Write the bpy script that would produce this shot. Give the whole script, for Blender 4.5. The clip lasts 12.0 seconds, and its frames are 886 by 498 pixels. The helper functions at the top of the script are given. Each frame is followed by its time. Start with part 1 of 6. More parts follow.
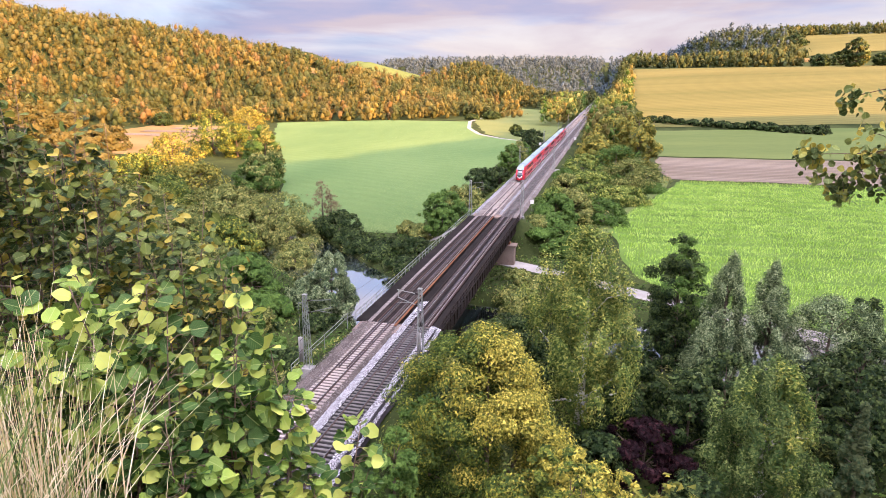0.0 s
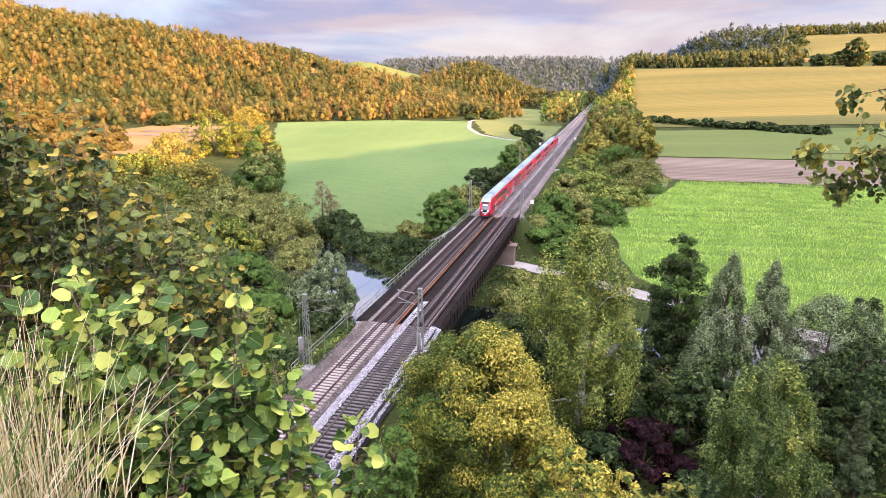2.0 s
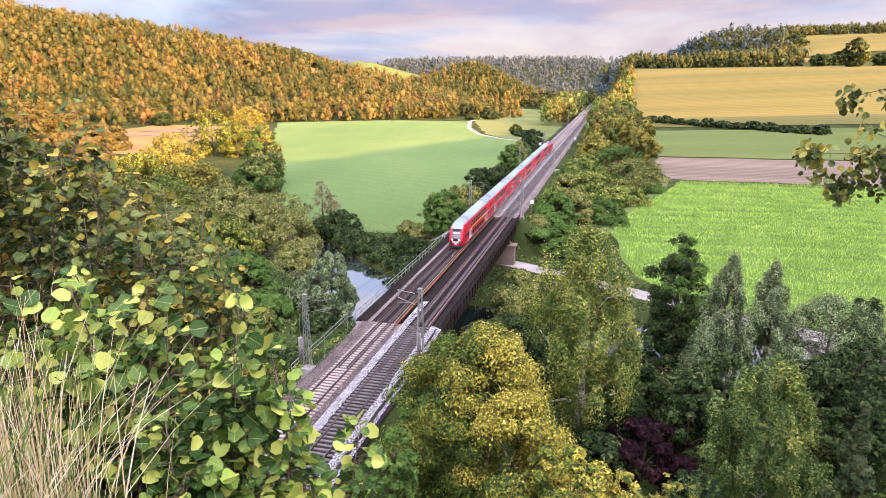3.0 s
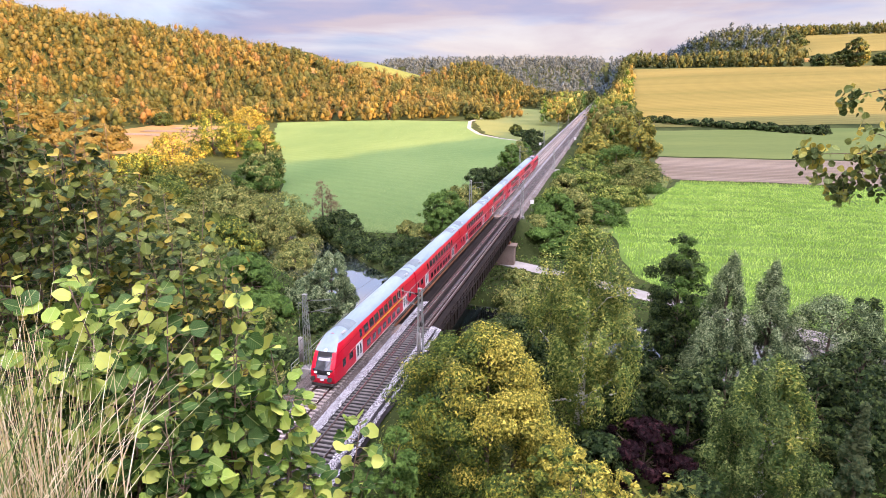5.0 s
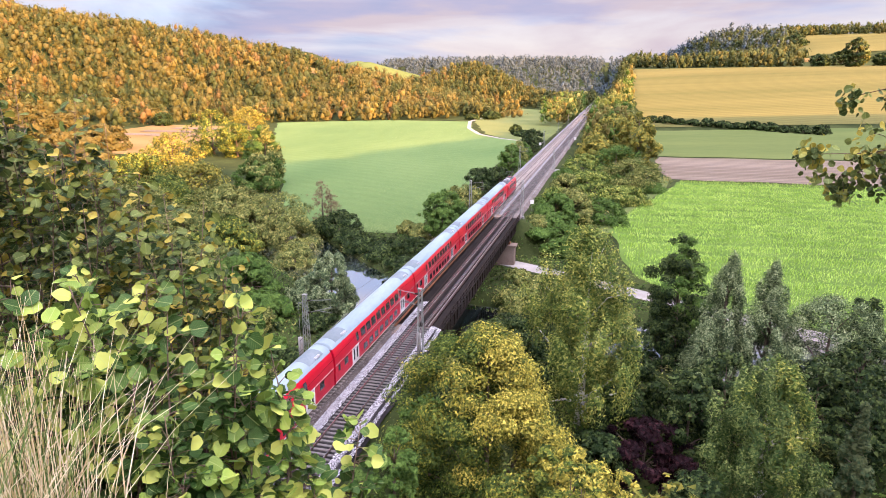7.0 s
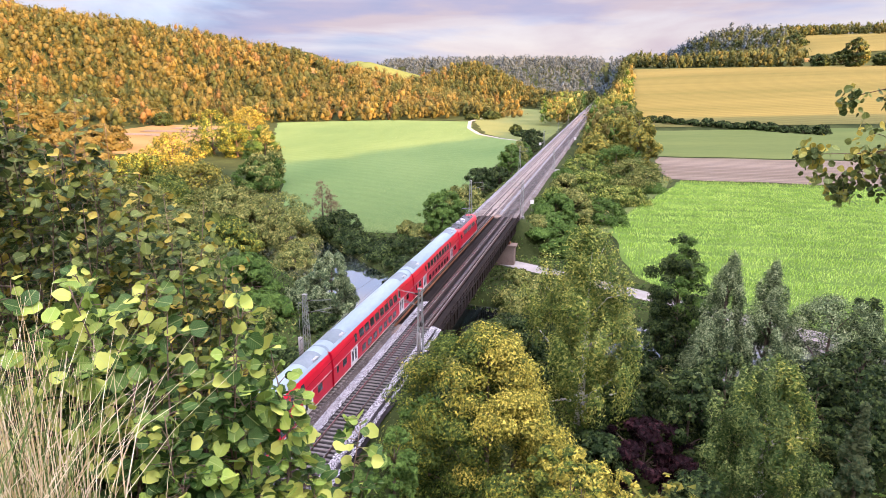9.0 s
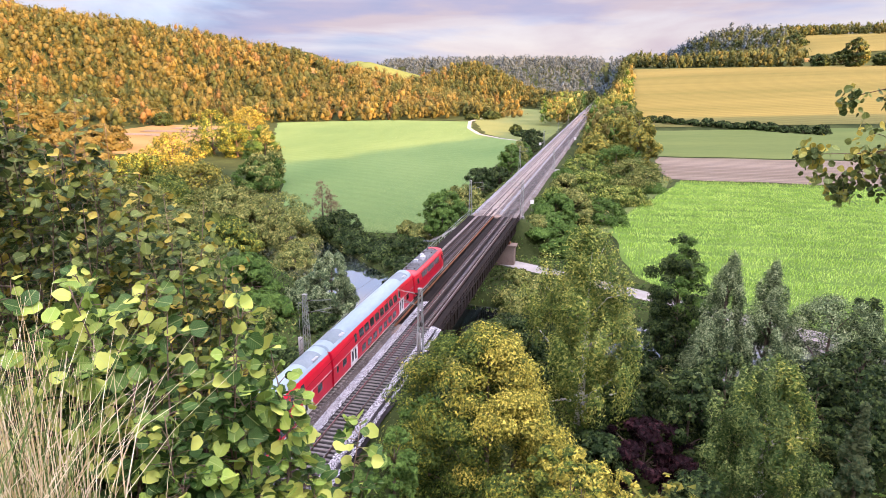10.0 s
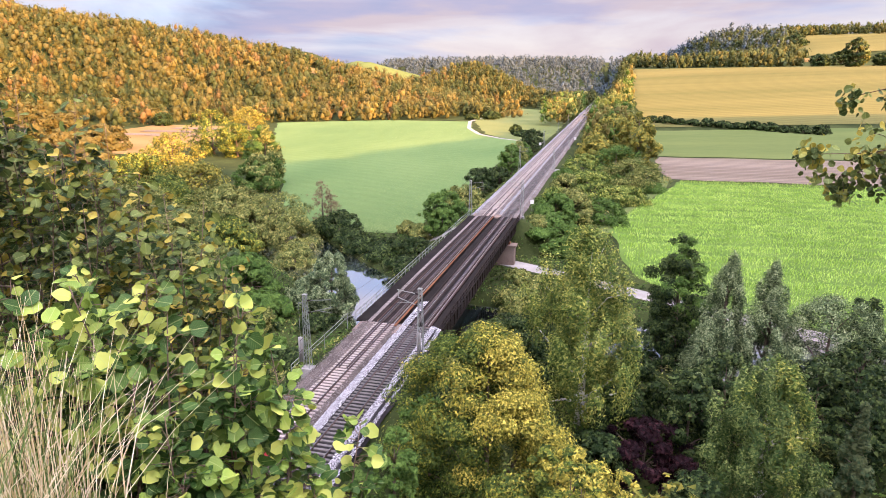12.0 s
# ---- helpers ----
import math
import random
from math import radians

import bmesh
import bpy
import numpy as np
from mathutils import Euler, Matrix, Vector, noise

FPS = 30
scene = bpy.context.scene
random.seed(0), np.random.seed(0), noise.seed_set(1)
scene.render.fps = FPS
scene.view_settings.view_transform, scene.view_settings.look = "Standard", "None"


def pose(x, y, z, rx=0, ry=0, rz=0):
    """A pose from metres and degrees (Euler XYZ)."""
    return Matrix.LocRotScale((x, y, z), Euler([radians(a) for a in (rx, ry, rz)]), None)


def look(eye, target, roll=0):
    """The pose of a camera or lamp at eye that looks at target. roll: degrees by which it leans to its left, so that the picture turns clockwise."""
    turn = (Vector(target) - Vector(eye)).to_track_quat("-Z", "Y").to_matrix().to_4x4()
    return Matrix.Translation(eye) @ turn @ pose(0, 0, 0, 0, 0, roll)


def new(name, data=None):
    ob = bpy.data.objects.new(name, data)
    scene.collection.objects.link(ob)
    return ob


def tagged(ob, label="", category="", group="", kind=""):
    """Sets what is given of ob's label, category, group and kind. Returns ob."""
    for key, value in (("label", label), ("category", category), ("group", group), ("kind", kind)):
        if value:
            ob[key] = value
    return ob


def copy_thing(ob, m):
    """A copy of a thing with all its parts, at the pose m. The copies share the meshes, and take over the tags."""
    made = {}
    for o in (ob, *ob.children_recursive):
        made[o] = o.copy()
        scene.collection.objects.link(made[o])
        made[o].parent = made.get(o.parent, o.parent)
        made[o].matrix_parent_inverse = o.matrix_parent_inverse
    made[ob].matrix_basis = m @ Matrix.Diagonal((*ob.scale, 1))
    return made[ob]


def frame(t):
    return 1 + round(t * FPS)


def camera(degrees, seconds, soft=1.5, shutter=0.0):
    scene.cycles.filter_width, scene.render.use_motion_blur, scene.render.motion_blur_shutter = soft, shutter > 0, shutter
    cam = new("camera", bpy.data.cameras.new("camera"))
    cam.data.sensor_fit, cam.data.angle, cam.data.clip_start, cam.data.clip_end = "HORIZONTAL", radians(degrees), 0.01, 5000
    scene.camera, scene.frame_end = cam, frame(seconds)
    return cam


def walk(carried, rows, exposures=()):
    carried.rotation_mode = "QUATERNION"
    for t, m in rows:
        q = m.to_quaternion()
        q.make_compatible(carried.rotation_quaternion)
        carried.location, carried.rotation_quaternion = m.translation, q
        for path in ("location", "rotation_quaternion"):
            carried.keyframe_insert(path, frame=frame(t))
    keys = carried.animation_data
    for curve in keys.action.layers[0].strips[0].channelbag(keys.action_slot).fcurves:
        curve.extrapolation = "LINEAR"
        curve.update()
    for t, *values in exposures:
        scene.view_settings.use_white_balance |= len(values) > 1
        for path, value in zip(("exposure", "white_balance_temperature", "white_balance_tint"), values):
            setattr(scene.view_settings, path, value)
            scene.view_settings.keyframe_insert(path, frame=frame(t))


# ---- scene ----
cam = camera(68.6, 12.0, 0.7)
EYE = (25.86, 0.0, 29.19)
CAMERA_POSE = Matrix.Translation(EYE) @ Euler((radians(90 - 14.54), 0, radians(14.36))).to_matrix().to_4x4() @ pose(0, 0, 0, 0, 0, 0.17)
walk(cam, [(0, CAMERA_POSE), (12, CAMERA_POSE)], exposures=[(0, 2.88, 6430, 24), (12, 2.88, 6430, 24)])

# ---- world and sun: low warm sun behind the camera and to its right ----
SUN_ELEVATION, SUN_TURN = radians(16.0), radians(55.0)
sun_dir = Vector((math.sin(SUN_TURN) * math.cos(SUN_ELEVATION), -math.cos(SUN_TURN) * math.cos(SUN_ELEVATION), math.sin(SUN_ELEVATION)))


GLOW = 16.0


def build_world():
    world = bpy.data.worlds.new("evening_sky")
    scene.world = world
    world.use_nodes = True
    nt = world.node_tree
    nt.nodes.clear()
    out = nt.nodes.new("ShaderNodeOutputWorld")
    sky = nt.nodes.new("ShaderNodeTexSky")
    sky.sky_type = "NISHITA"
    sky.sun_disc = False
    sky.sun_elevation = SUN_ELEVATION
    sky.sun_rotation = math.pi - SUN_TURN
    sky.air_density, sky.dust_density, sky.ozone_density = 1.0, 0.6, 1.5
    bg = nt.nodes.new("ShaderNodeBackground")
    bg.inputs["Strength"].default_value = 0.05
    # cloud layer: soft lavender and cream banks over the blue; the unseen zenith is boosted and slightly warmed to
    # light the land
    nd, ln = nt.nodes, nt.links
    co = nd.new("ShaderNodeTexCoord")
    mp = nd.new("ShaderNodeMapping")
    mp.inputs["Scale"].default_value = (1.3, 1.3, 7.0)
    mp.inputs["Location"].default_value = (0.3, 0.1, 0.35)
    nz = nd.new("ShaderNodeTexNoise")
    nz.inputs["Scale"].default_value, nz.inputs["Detail"].default_value = 1.6, 8
    nz.inputs["Roughness"].default_value, nz.inputs["Distortion"].default_value = 0.55, 0.5
    ramp = nd.new("ShaderNodeValToRGB")
    ramp.color_ramp.elements[0].position, ramp.color_ramp.elements[0].color = 0.40, (0.82, 0.82, 0.82, 1)
    ramp.color_ramp.elements[1].position, ramp.color_ramp.elements[1].color = 0.60, (1, 1, 1, 1)
    tone = nd.new("ShaderNodeTexNoise")
    tone.inputs["Scale"].default_value, tone.inputs["Detail"].default_value = 3.1, 6
    cramp = nd.new("ShaderNodeValToRGB")
    cramp.color_ramp.elements[0].position, cramp.color_ramp.elements[0].color = 0.36, (1.05, 1.30, 1.85, 1)
    cramp.color_ramp.elements[1].position, cramp.color_ramp.elements[1].color = 0.60, (1.86, 1.70, 1.76, 1)
    mid = cramp.color_ramp.elements.new(0.5)
    mid.color = (1.45, 1.48, 1.86, 1)
    mix = nd.new("ShaderNodeMix")
    mix.data_type = "RGBA"
    dot = nd.new("ShaderNodeVectorMath")
    dot.operation = "DOT_PRODUCT"
    dot.inputs[1].default_value = (0.22, -0.36, 0.90)
    ln.new(co.outputs["Generated"], dot.inputs[0])
    glow = nd.new("ShaderNodeMapRange")
    glow.interpolation_type = "SMOOTHSTEP"
    glow.inputs["From Min"].default_value, glow.inputs["From Max"].default_value = 0.3, 1.0
    glow.inputs["To Min"].default_value, glow.inputs["To Max"].default_value = 1.0, GLOW
    ln.new(dot.outputs["Value"], glow.inputs["Value"])
    warm = nd.new("ShaderNodeMix")
    warm.data_type = "RGBA"
    warm.inputs["A"].default_value, warm.inputs["B"].default_value = (1, 1, 1, 1), (1.02, 1.0, 0.96, 1)
    heat = nd.new("ShaderNodeMapRange")
    heat.inputs["From Min"].default_value, heat.inputs["From Max"].default_value = -0.3, 0.7
    ln.new(dot.outputs["Value"], heat.inputs["Value"])
    ln.new(heat.outputs[0], warm.inputs["Factor"])
    scale = nd.new("ShaderNodeVectorMath")
    scale.operation = "SCALE"
    ln.new(cramp.outputs["Color"], scale.inputs[0])
    ln.new(glow.outputs[0], scale.inputs["Scale"])
    tint = nd.new("ShaderNodeVectorMath")
    tint.operation = "MULTIPLY"
    ln.new(scale.outputs[0], tint.inputs[0])
    ln.new(warm.outputs["Result"], tint.inputs[1])
    ln.new(co.outputs["Generated"], mp.inputs["Vector"])
    ln.new(mp.outputs[0], nz.inputs["Vector"])
    ln.new(mp.outputs[0], tone.inputs["Vector"])
    ln.new(nz.outputs["Fac"], ramp.inputs["Fac"])
    ln.new(tone.outputs["Fac"], cramp.inputs["Fac"])
    ln.new(ramp.outputs["Color"], mix.inputs["Factor"])
    ln.new(sky.outputs["Color"], mix.inputs["A"])
    ln.new(tint.outputs[0], mix.inputs["B"])
    ln.new(mix.outputs["Result"], bg.inputs["Color"])
    ln.new(bg.outputs[0], out.inputs["Surface"])
    sun = new("sun", bpy.data.lights.new("sun", "SUN"))
    sun.data.energy, sun.data.angle, sun.data.color = 4.2, radians(0.8), (1.0, 0.54, 0.20)
    sun.matrix_world = look(sun_dir * 100, (0, 0, 0))


build_world()


# ---- materials ----
def material(name, low, high, rough=0.8, scale=1.0, fine=12.0, bump=0.2, metal=0.0, translucent=0.0, island=0.0, spec=0.06, third=None, stretch=(1, 1, 1), bump_distance=0.05, rows=None):
    """Two-scale colour variation between low and high, with relief; island: how far single leaves or pieces differ."""
    m = bpy.data.materials.new(name)
    m.use_nodes = True
    nt = m.node_tree
    nd, ln = nt.nodes, nt.links
    bsdf = nd["Principled BSDF"]
    co = nd.new("ShaderNodeTexCoord")
    mp = nd.new("ShaderNodeMapping")
    mp.inputs["Scale"].default_value = stretch
    ln.new(co.outputs["Object"], mp.inputs["Vector"])
    big = nd.new("ShaderNodeTexNoise")
    big.inputs["Scale"].default_value, big.inputs["Detail"].default_value = scale, 4
    small = nd.new("ShaderNodeTexNoise")
    small.inputs["Scale"].default_value, small.inputs["Detail"].default_value = fine, 5
    for n in (big, small):
        ln.new(mp.outputs[0], n.inputs["Vector"])
    mixf = nd.new("ShaderNodeMath")
    mixf.operation = "MULTIPLY_ADD"
    ln.new(small.outputs["Fac"], mixf.inputs[0])
    mixf.inputs[1].default_value = 0.5
    half = nd.new("ShaderNodeMath")
    half.operation = "MULTIPLY_ADD"
    ln.new(big.outputs["Fac"], half.inputs[0])
    half.inputs[1].default_value, half.inputs[2].default_value = 1.1, -0.3
    ln.new(half.outputs[0], mixf.inputs[2])
    last = mixf.outputs[0]
    if island:
        geo = nd.new("ShaderNodeNewGeometry")
        isl = nd.new("ShaderNodeMath")
        isl.operation = "MULTIPLY_ADD"
        ln.new(geo.outputs["Random Per Island"], isl.inputs[0])
        isl.inputs[1].default_value = island
        sub = nd.new("ShaderNodeMath")
        sub.operation = "SUBTRACT"
        ln.new(last, sub.inputs[0])
        sub.inputs[1].default_value = island / 2
        ln.new(sub.outputs[0], isl.inputs[2])
        last = isl.outputs[0]
    ramp = nd.new("ShaderNodeValToRGB")
    ramp.color_ramp.elements[0].position, ramp.color_ramp.elements[0].color = 0.25, (*low, 1)
    ramp.color_ramp.elements[1].position, ramp.color_ramp.elements[1].color = 0.75, (*high, 1)
    if third:
        e = ramp.color_ramp.elements.new(0.92)
        e.color = (*third, 1)
    ln.new(last, ramp.inputs["Fac"])
    if rows:
        # drilled or ploughed lines: spacing in metres, turn in degrees, how dark the gaps are
        turn = nd.new("ShaderNodeMapping")
        turn.inputs["Rotation"].default_value = (0, 0, radians(rows[1]))
        wave = nd.new("ShaderNodeTexWave")
        wave.bands_direction = "Y"
        wave.inputs["Scale"].default_value = 0.314 / rows[0]
        wave.inputs["Distortion"].default_value, wave.inputs["Detail"].default_value, wave.inputs["Detail Scale"].default_value = 5.0, 4, 0.4
        ln.new(co.outputs["Object"], turn.inputs["Vector"])
        ln.new(turn.outputs[0], wave.inputs["Vector"])
        dim = nd.new("ShaderNodeMapRange")
        dim.inputs["To Min"].default_value, dim.inputs["To Max"].default_value = 1 - rows[2], 1.0
        ln.new(wave.outputs["Fac"], dim.inputs["Value"])
        shade = nd.new("ShaderNodeVectorMath")
        shade.operation = "SCALE"
        ln.new(ramp.outputs["Color"], shade.inputs[0])
        ln.new(dim.outputs[0], shade.inputs["Scale"])
    ln.new(shade.outputs[0] if rows else ramp.outputs["Color"], bsdf.inputs["Base Color"])
    bsdf.inputs["Roughness"].default_value = rough
    bsdf.inputs["Metallic"].default_value = metal
    bsdf.inputs["Specular IOR Level"].default_value = spec
    if bump:
        b = nd.new("ShaderNodeBump")
        b.inputs["Strength"].default_value, b.inputs["Distance"].default_value = bump, bump_distance
        ln.new(small.outputs["Fac"], b.inputs["Height"])
        ln.new(b.outputs[0], bsdf.inputs["Normal"])
    if translucent:
        tr = nd.new("ShaderNodeBsdfTranslucent")
        ln.new(ramp.outputs["Color"], tr.inputs["Color"])
        mx = nd.new("ShaderNodeMixShader")
        mx.inputs[0].default_value = translucent
        ln.new(bsdf.outputs[0], mx.inputs[1])
        ln.new(tr.outputs[0], mx.inputs[2])
        ln.new(mx.outputs[0], nd["Material Output"].inputs["Surface"])
    return m


def foliage(name, low, high, third=None, scale=0.35, island=0.9, translucent=0.2):
    return material(name, low, high, 0.55, scale, 2.0, 0.0, translucent=translucent, island=island, spec=0.05, third=third)


# Darkened so that bare ground between the trees carries their deep shade.
M_GROUND = material("rough_grass", (0.0135, 0.021, 0.006), (0.0413, 0.0525, 0.015), 0.95, 0.08, 1.5, 0.6)
M_MEADOW = material("mown_meadow", (0.074, 0.128, 0.042), (0.118, 0.172, 0.058), 0.95, 0.02, 1.6, 0.9, stretch=(1, 0.45, 1), bump_distance=0.25, rows=(7.0, 24, 0.08))
M_PALE = material("pale_meadow", (0.0825, 0.105, 0.0338), (0.1275, 0.1425, 0.051), 0.95, 0.02, 0.5, 0.5)
M_STUBBLE = material("ripe_field", (0.080, 0.080, 0.024), (0.124, 0.112, 0.036), 0.95, 0.02, 0.7, 0.8, stretch=(0.12, 1.6, 1), bump_distance=0.2, rows=(6.5, -9, 0.16))
M_PLOUGH = material("ploughed_earth", (0.125, 0.098, 0.070), (0.215, 0.170, 0.128), 0.95, 0.06, 1.6, 1.0, stretch=(0.06, 1.8, 1), bump_distance=0.25, rows=(4.2, 4, 0.30))
M_OCHRE = material("ochre_field", (0.143, 0.0975, 0.0358), (0.208, 0.1365, 0.0553), 0.95, 0.03, 0.5, 0.5)
M_GREENSTRIP = material("short_green_crop", (0.0612, 0.0864, 0.0252), (0.0936, 0.1152, 0.036), 0.95, 0.02, 0.5, 0.5, stretch=(0.3, 2, 1))
M_SOIL = material("maize_soil", (0.055, 0.10, 0.018), (0.10, 0.16, 0.032), 0.95, 0.1, 2, 0.6)
M_PATH = material("gravel_path", (0.18, 0.1688, 0.15), (0.27, 0.2513, 0.225), 0.9, 0.3, 6, 0.5)
M_BALLAST = material("ballast_brown", (0.075, 0.063, 0.056), (0.175, 0.150, 0.134), 0.95, 0.5, 9, 1.0, bump_distance=0.06)
M_BALLAST_NEW = material("ballast_pale", (0.10, 0.099, 0.102), (0.24, 0.235, 0.235), 0.95, 1.6, 11, 1.0, bump_distance=0.06)
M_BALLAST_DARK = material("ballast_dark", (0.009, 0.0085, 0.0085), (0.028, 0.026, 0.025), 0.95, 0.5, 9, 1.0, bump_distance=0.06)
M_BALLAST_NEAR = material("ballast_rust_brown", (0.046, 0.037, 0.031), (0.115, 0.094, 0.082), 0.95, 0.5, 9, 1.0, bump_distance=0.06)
M_STONE = material("stone_chips", (0.0663, 0.0561, 0.05), (0.1683, 0.153, 0.1428), 0.95, 0.4, 8, 0.3, island=0.8)
M_STONE_NEW = material("stone_chips_pale", (0.11, 0.108, 0.115), (0.40, 0.395, 0.40), 0.95, 0.4, 8, 0.3, island=1.0)
M_SLEEPER = material("concrete_sleeper", (0.20, 0.168, 0.142), (0.34, 0.295, 0.258), 0.9, 0.8, 14, 0.4)
M_SLEEPER_DARK = material("dark_sleeper", (0.062, 0.057, 0.053), (0.135, 0.125, 0.115), 0.9, 0.8, 14, 0.4)
M_RAIL = material("rail_steel_rusty", (0.032, 0.020, 0.016), (0.080, 0.048, 0.036), 0.6, 0.6, 10, 0.3, metal=0.3)
M_RAILTOP = material("rail_head_polished", (0.6, 0.57, 0.55), (0.75, 0.72, 0.7), 0.25, 0.6, 10, 0.05, metal=1.0)
M_RUST = material("rusty_steel", (0.090, 0.034, 0.017), (0.175, 0.078, 0.038), 0.8, 0.5, 8, 0.4, metal=0.1)
M_DECK = material("deck_plate", (0.0076, 0.0063, 0.0055), (0.0177, 0.0146, 0.0126), 0.75, 0.4, 7, 0.3)
M_DECKPALE = material("weathered_timber", (0.085, 0.074, 0.067), (0.20, 0.172, 0.158), 0.85, 0.5, 8, 0.5, stretch=(1, 4, 1))
M_STEEL_GREY = material("galvanised_steel", (0.136, 0.148, 0.132), (0.232, 0.244, 0.22), 0.6, 0.6, 10, 0.15, metal=0.2)
M_STEEL_BROWN = material("brown_painted_steel", (0.011, 0.0082, 0.0069), (0.0268, 0.0195, 0.0158), 0.7, 0.6, 9, 0.3)
M_PIER = material("sandstone_pier", (0.1275, 0.09, 0.0713), (0.225, 0.1725, 0.1387), 0.9, 0.4, 5, 0.5)
M_CONCRETE = material("concrete", (0.162, 0.156, 0.144), (0.252, 0.24, 0.222), 0.9, 0.5, 6, 0.3)
M_BARK = material("bark", (0.06, 0.045, 0.035), (0.16, 0.12, 0.09), 0.95, 1.5, 12, 0.8, stretch=(1, 1, 0.25))
M_BIRCHBARK = material("birch_bark", (0.20, 0.19, 0.16), (0.62, 0.60, 0.54), 0.8, 2.0, 9, 0.5, stretch=(0.4, 0.4, 2))
L_FOREST = foliage("autumn_beech_leaves", (0.054, 0.054, 0.017), (0.11, 0.09, 0.026), None, 0.05, 0.7, 0.12)
L_FOREST_RED = foliage("rusty_beech_leaves", (0.068, 0.051, 0.018), (0.12, 0.078, 0.028), None, 0.05, 0.7, 0.12)
L_FOREST_OLIVE = foliage("olive_beech_leaves", (0.041, 0.047, 0.015), (0.09, 0.085, 0.024), None, 0.05, 0.7, 0.12)
L_FOREST_DARK = foliage("dark_wood_leaves", (0.024, 0.036, 0.012), (0.054, 0.066, 0.021), None, 0.05, 0.7, 0.12)
L_FOREST_GOLD = foliage("golden_beech_leaves", (0.086, 0.078, 0.021), (0.15, 0.118, 0.03), None, 0.05, 0.7, 0.12)
# Blue mixed into the leaf colour stands for haze over the far woods.
L_FAR_HAZE = foliage("far_wood_haze_leaves", (0.036, 0.055, 0.060), (0.075, 0.098, 0.105), None, 0.05, 0.3)
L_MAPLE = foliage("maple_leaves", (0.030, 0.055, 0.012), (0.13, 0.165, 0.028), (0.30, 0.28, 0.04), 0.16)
# Autumn gold with sunlight put in, for upper right-hand clumps.
L_MAPLE_SUNGOLD = foliage("sun_gold_maple_leaves", (0.12, 0.125, 0.022), (0.36, 0.31, 0.045), (0.54, 0.45, 0.085), 0.3)
L_GREEN = foliage("green_leaves", (0.0344, 0.0738, 0.0138), (0.0886, 0.1476, 0.0295))
L_OLIVE = foliage("olive_leaves", (0.058, 0.082, 0.020), (0.185, 0.190, 0.050), (0.30, 0.28, 0.085))
# Leaf green sunk towards black to carry the deep shade under the trees.
L_DARK = foliage("shade_dark_leaves", (0.008, 0.018, 0.0055), (0.042, 0.066, 0.019), (0.085, 0.11, 0.032))
L_SILVER = foliage("silver_willow_leaves", (0.040, 0.068, 0.028), (0.17, 0.215, 0.095), (0.30, 0.35, 0.18))
L_BIRCH = foliage("birch_leaves", (0.045, 0.085, 0.017), (0.19, 0.225, 0.045), (0.36, 0.35, 0.075))
L_BIRCH_GREEN = foliage("green_birch_leaves", (0.032, 0.066, 0.018), (0.110, 0.155, 0.040), (0.20, 0.24, 0.07))
# Turning yellow for the shrub; on limes and sunlit trees it paints sunshine.
L_YELLOW = foliage("yellow_sunlit_leaves", (0.085, 0.1, 0.02), (0.21, 0.19, 0.036), (0.34, 0.26, 0.04))
L_PURPLE = foliage("purple_leaves", (0.007, 0.003, 0.004), (0.022, 0.008, 0.010), (0.045, 0.018, 0.02))
L_SPRUCE = foliage("spruce_needles", (0.0231, 0.0462, 0.0185), (0.077, 0.0924, 0.0385), None)
L_MAIZE = foliage("maize_leaves", (0.15, 0.27, 0.038), (0.34, 0.50, 0.09), (0.46, 0.58, 0.16), 0.15, 0.7)
L_RED = foliage("dry_twigs", (0.09, 0.06, 0.035), (0.19, 0.135, 0.075), None)


# ---- mesh helpers ----
def raw_mesh(name, verts, faces, mats, smooth=False, mat_index=None):
    """A mesh from arrays; faces all with the same number of corners."""
    verts, faces = np.asarray(verts, np.float32), np.asarray(faces, np.int32)
    me = bpy.data.meshes.new(name)
    k = faces.shape[1]
    me.vertices.add(len(verts))
    me.vertices.foreach_set("co", verts.ravel())
    me.loops.add(faces.size)
    me.loops.foreach_set("vertex_index", faces.ravel())
    me.polygons.add(len(faces))
    me.polygons.foreach_set("loop_start", np.arange(len(faces), dtype=np.int32) * k)
    me.polygons.foreach_set("loop_total", np.full(len(faces), k, np.int32))
    for m in mats if isinstance(mats, (list, tuple)) else [mats]:
        me.materials.append(m)
    if mat_index is not None:
        me.polygons.foreach_set("material_index", np.asarray(mat_index, np.int32))
    me.polygons.foreach_set("use_smooth", np.full(len(faces), smooth))
    me.update(calc_edges=True)
    me.validate()
    return me


def from_mesh(name, me, parent=None, label=""):
    ob = new(name, me)
    if parent is not None:
        ob.parent = parent
    if label:
        ob["label"] = label
    return ob


def part(name, bm, mat, parent=None, label="", smooth=False):
    me = bpy.data.meshes.new(name)
    bm.normal_update()
    bm.to_mesh(me)
    bm.free()
    for m in mat if isinstance(mat, (list, tuple)) else [mat]:
        me.materials.append(m)
    if smooth:
        me.polygons.foreach_set("use_smooth", np.ones(len(me.polygons), bool))
    return from_mesh(name, me, parent, label)


def thing(name, x=0, y=0, z=0, label="", category="", group="", kind="", rz=0):
    ob = new(name)
    ob.matrix_basis = pose(x, y, z, 0, 0, rz)
    return tagged(ob, label, category, group, kind)


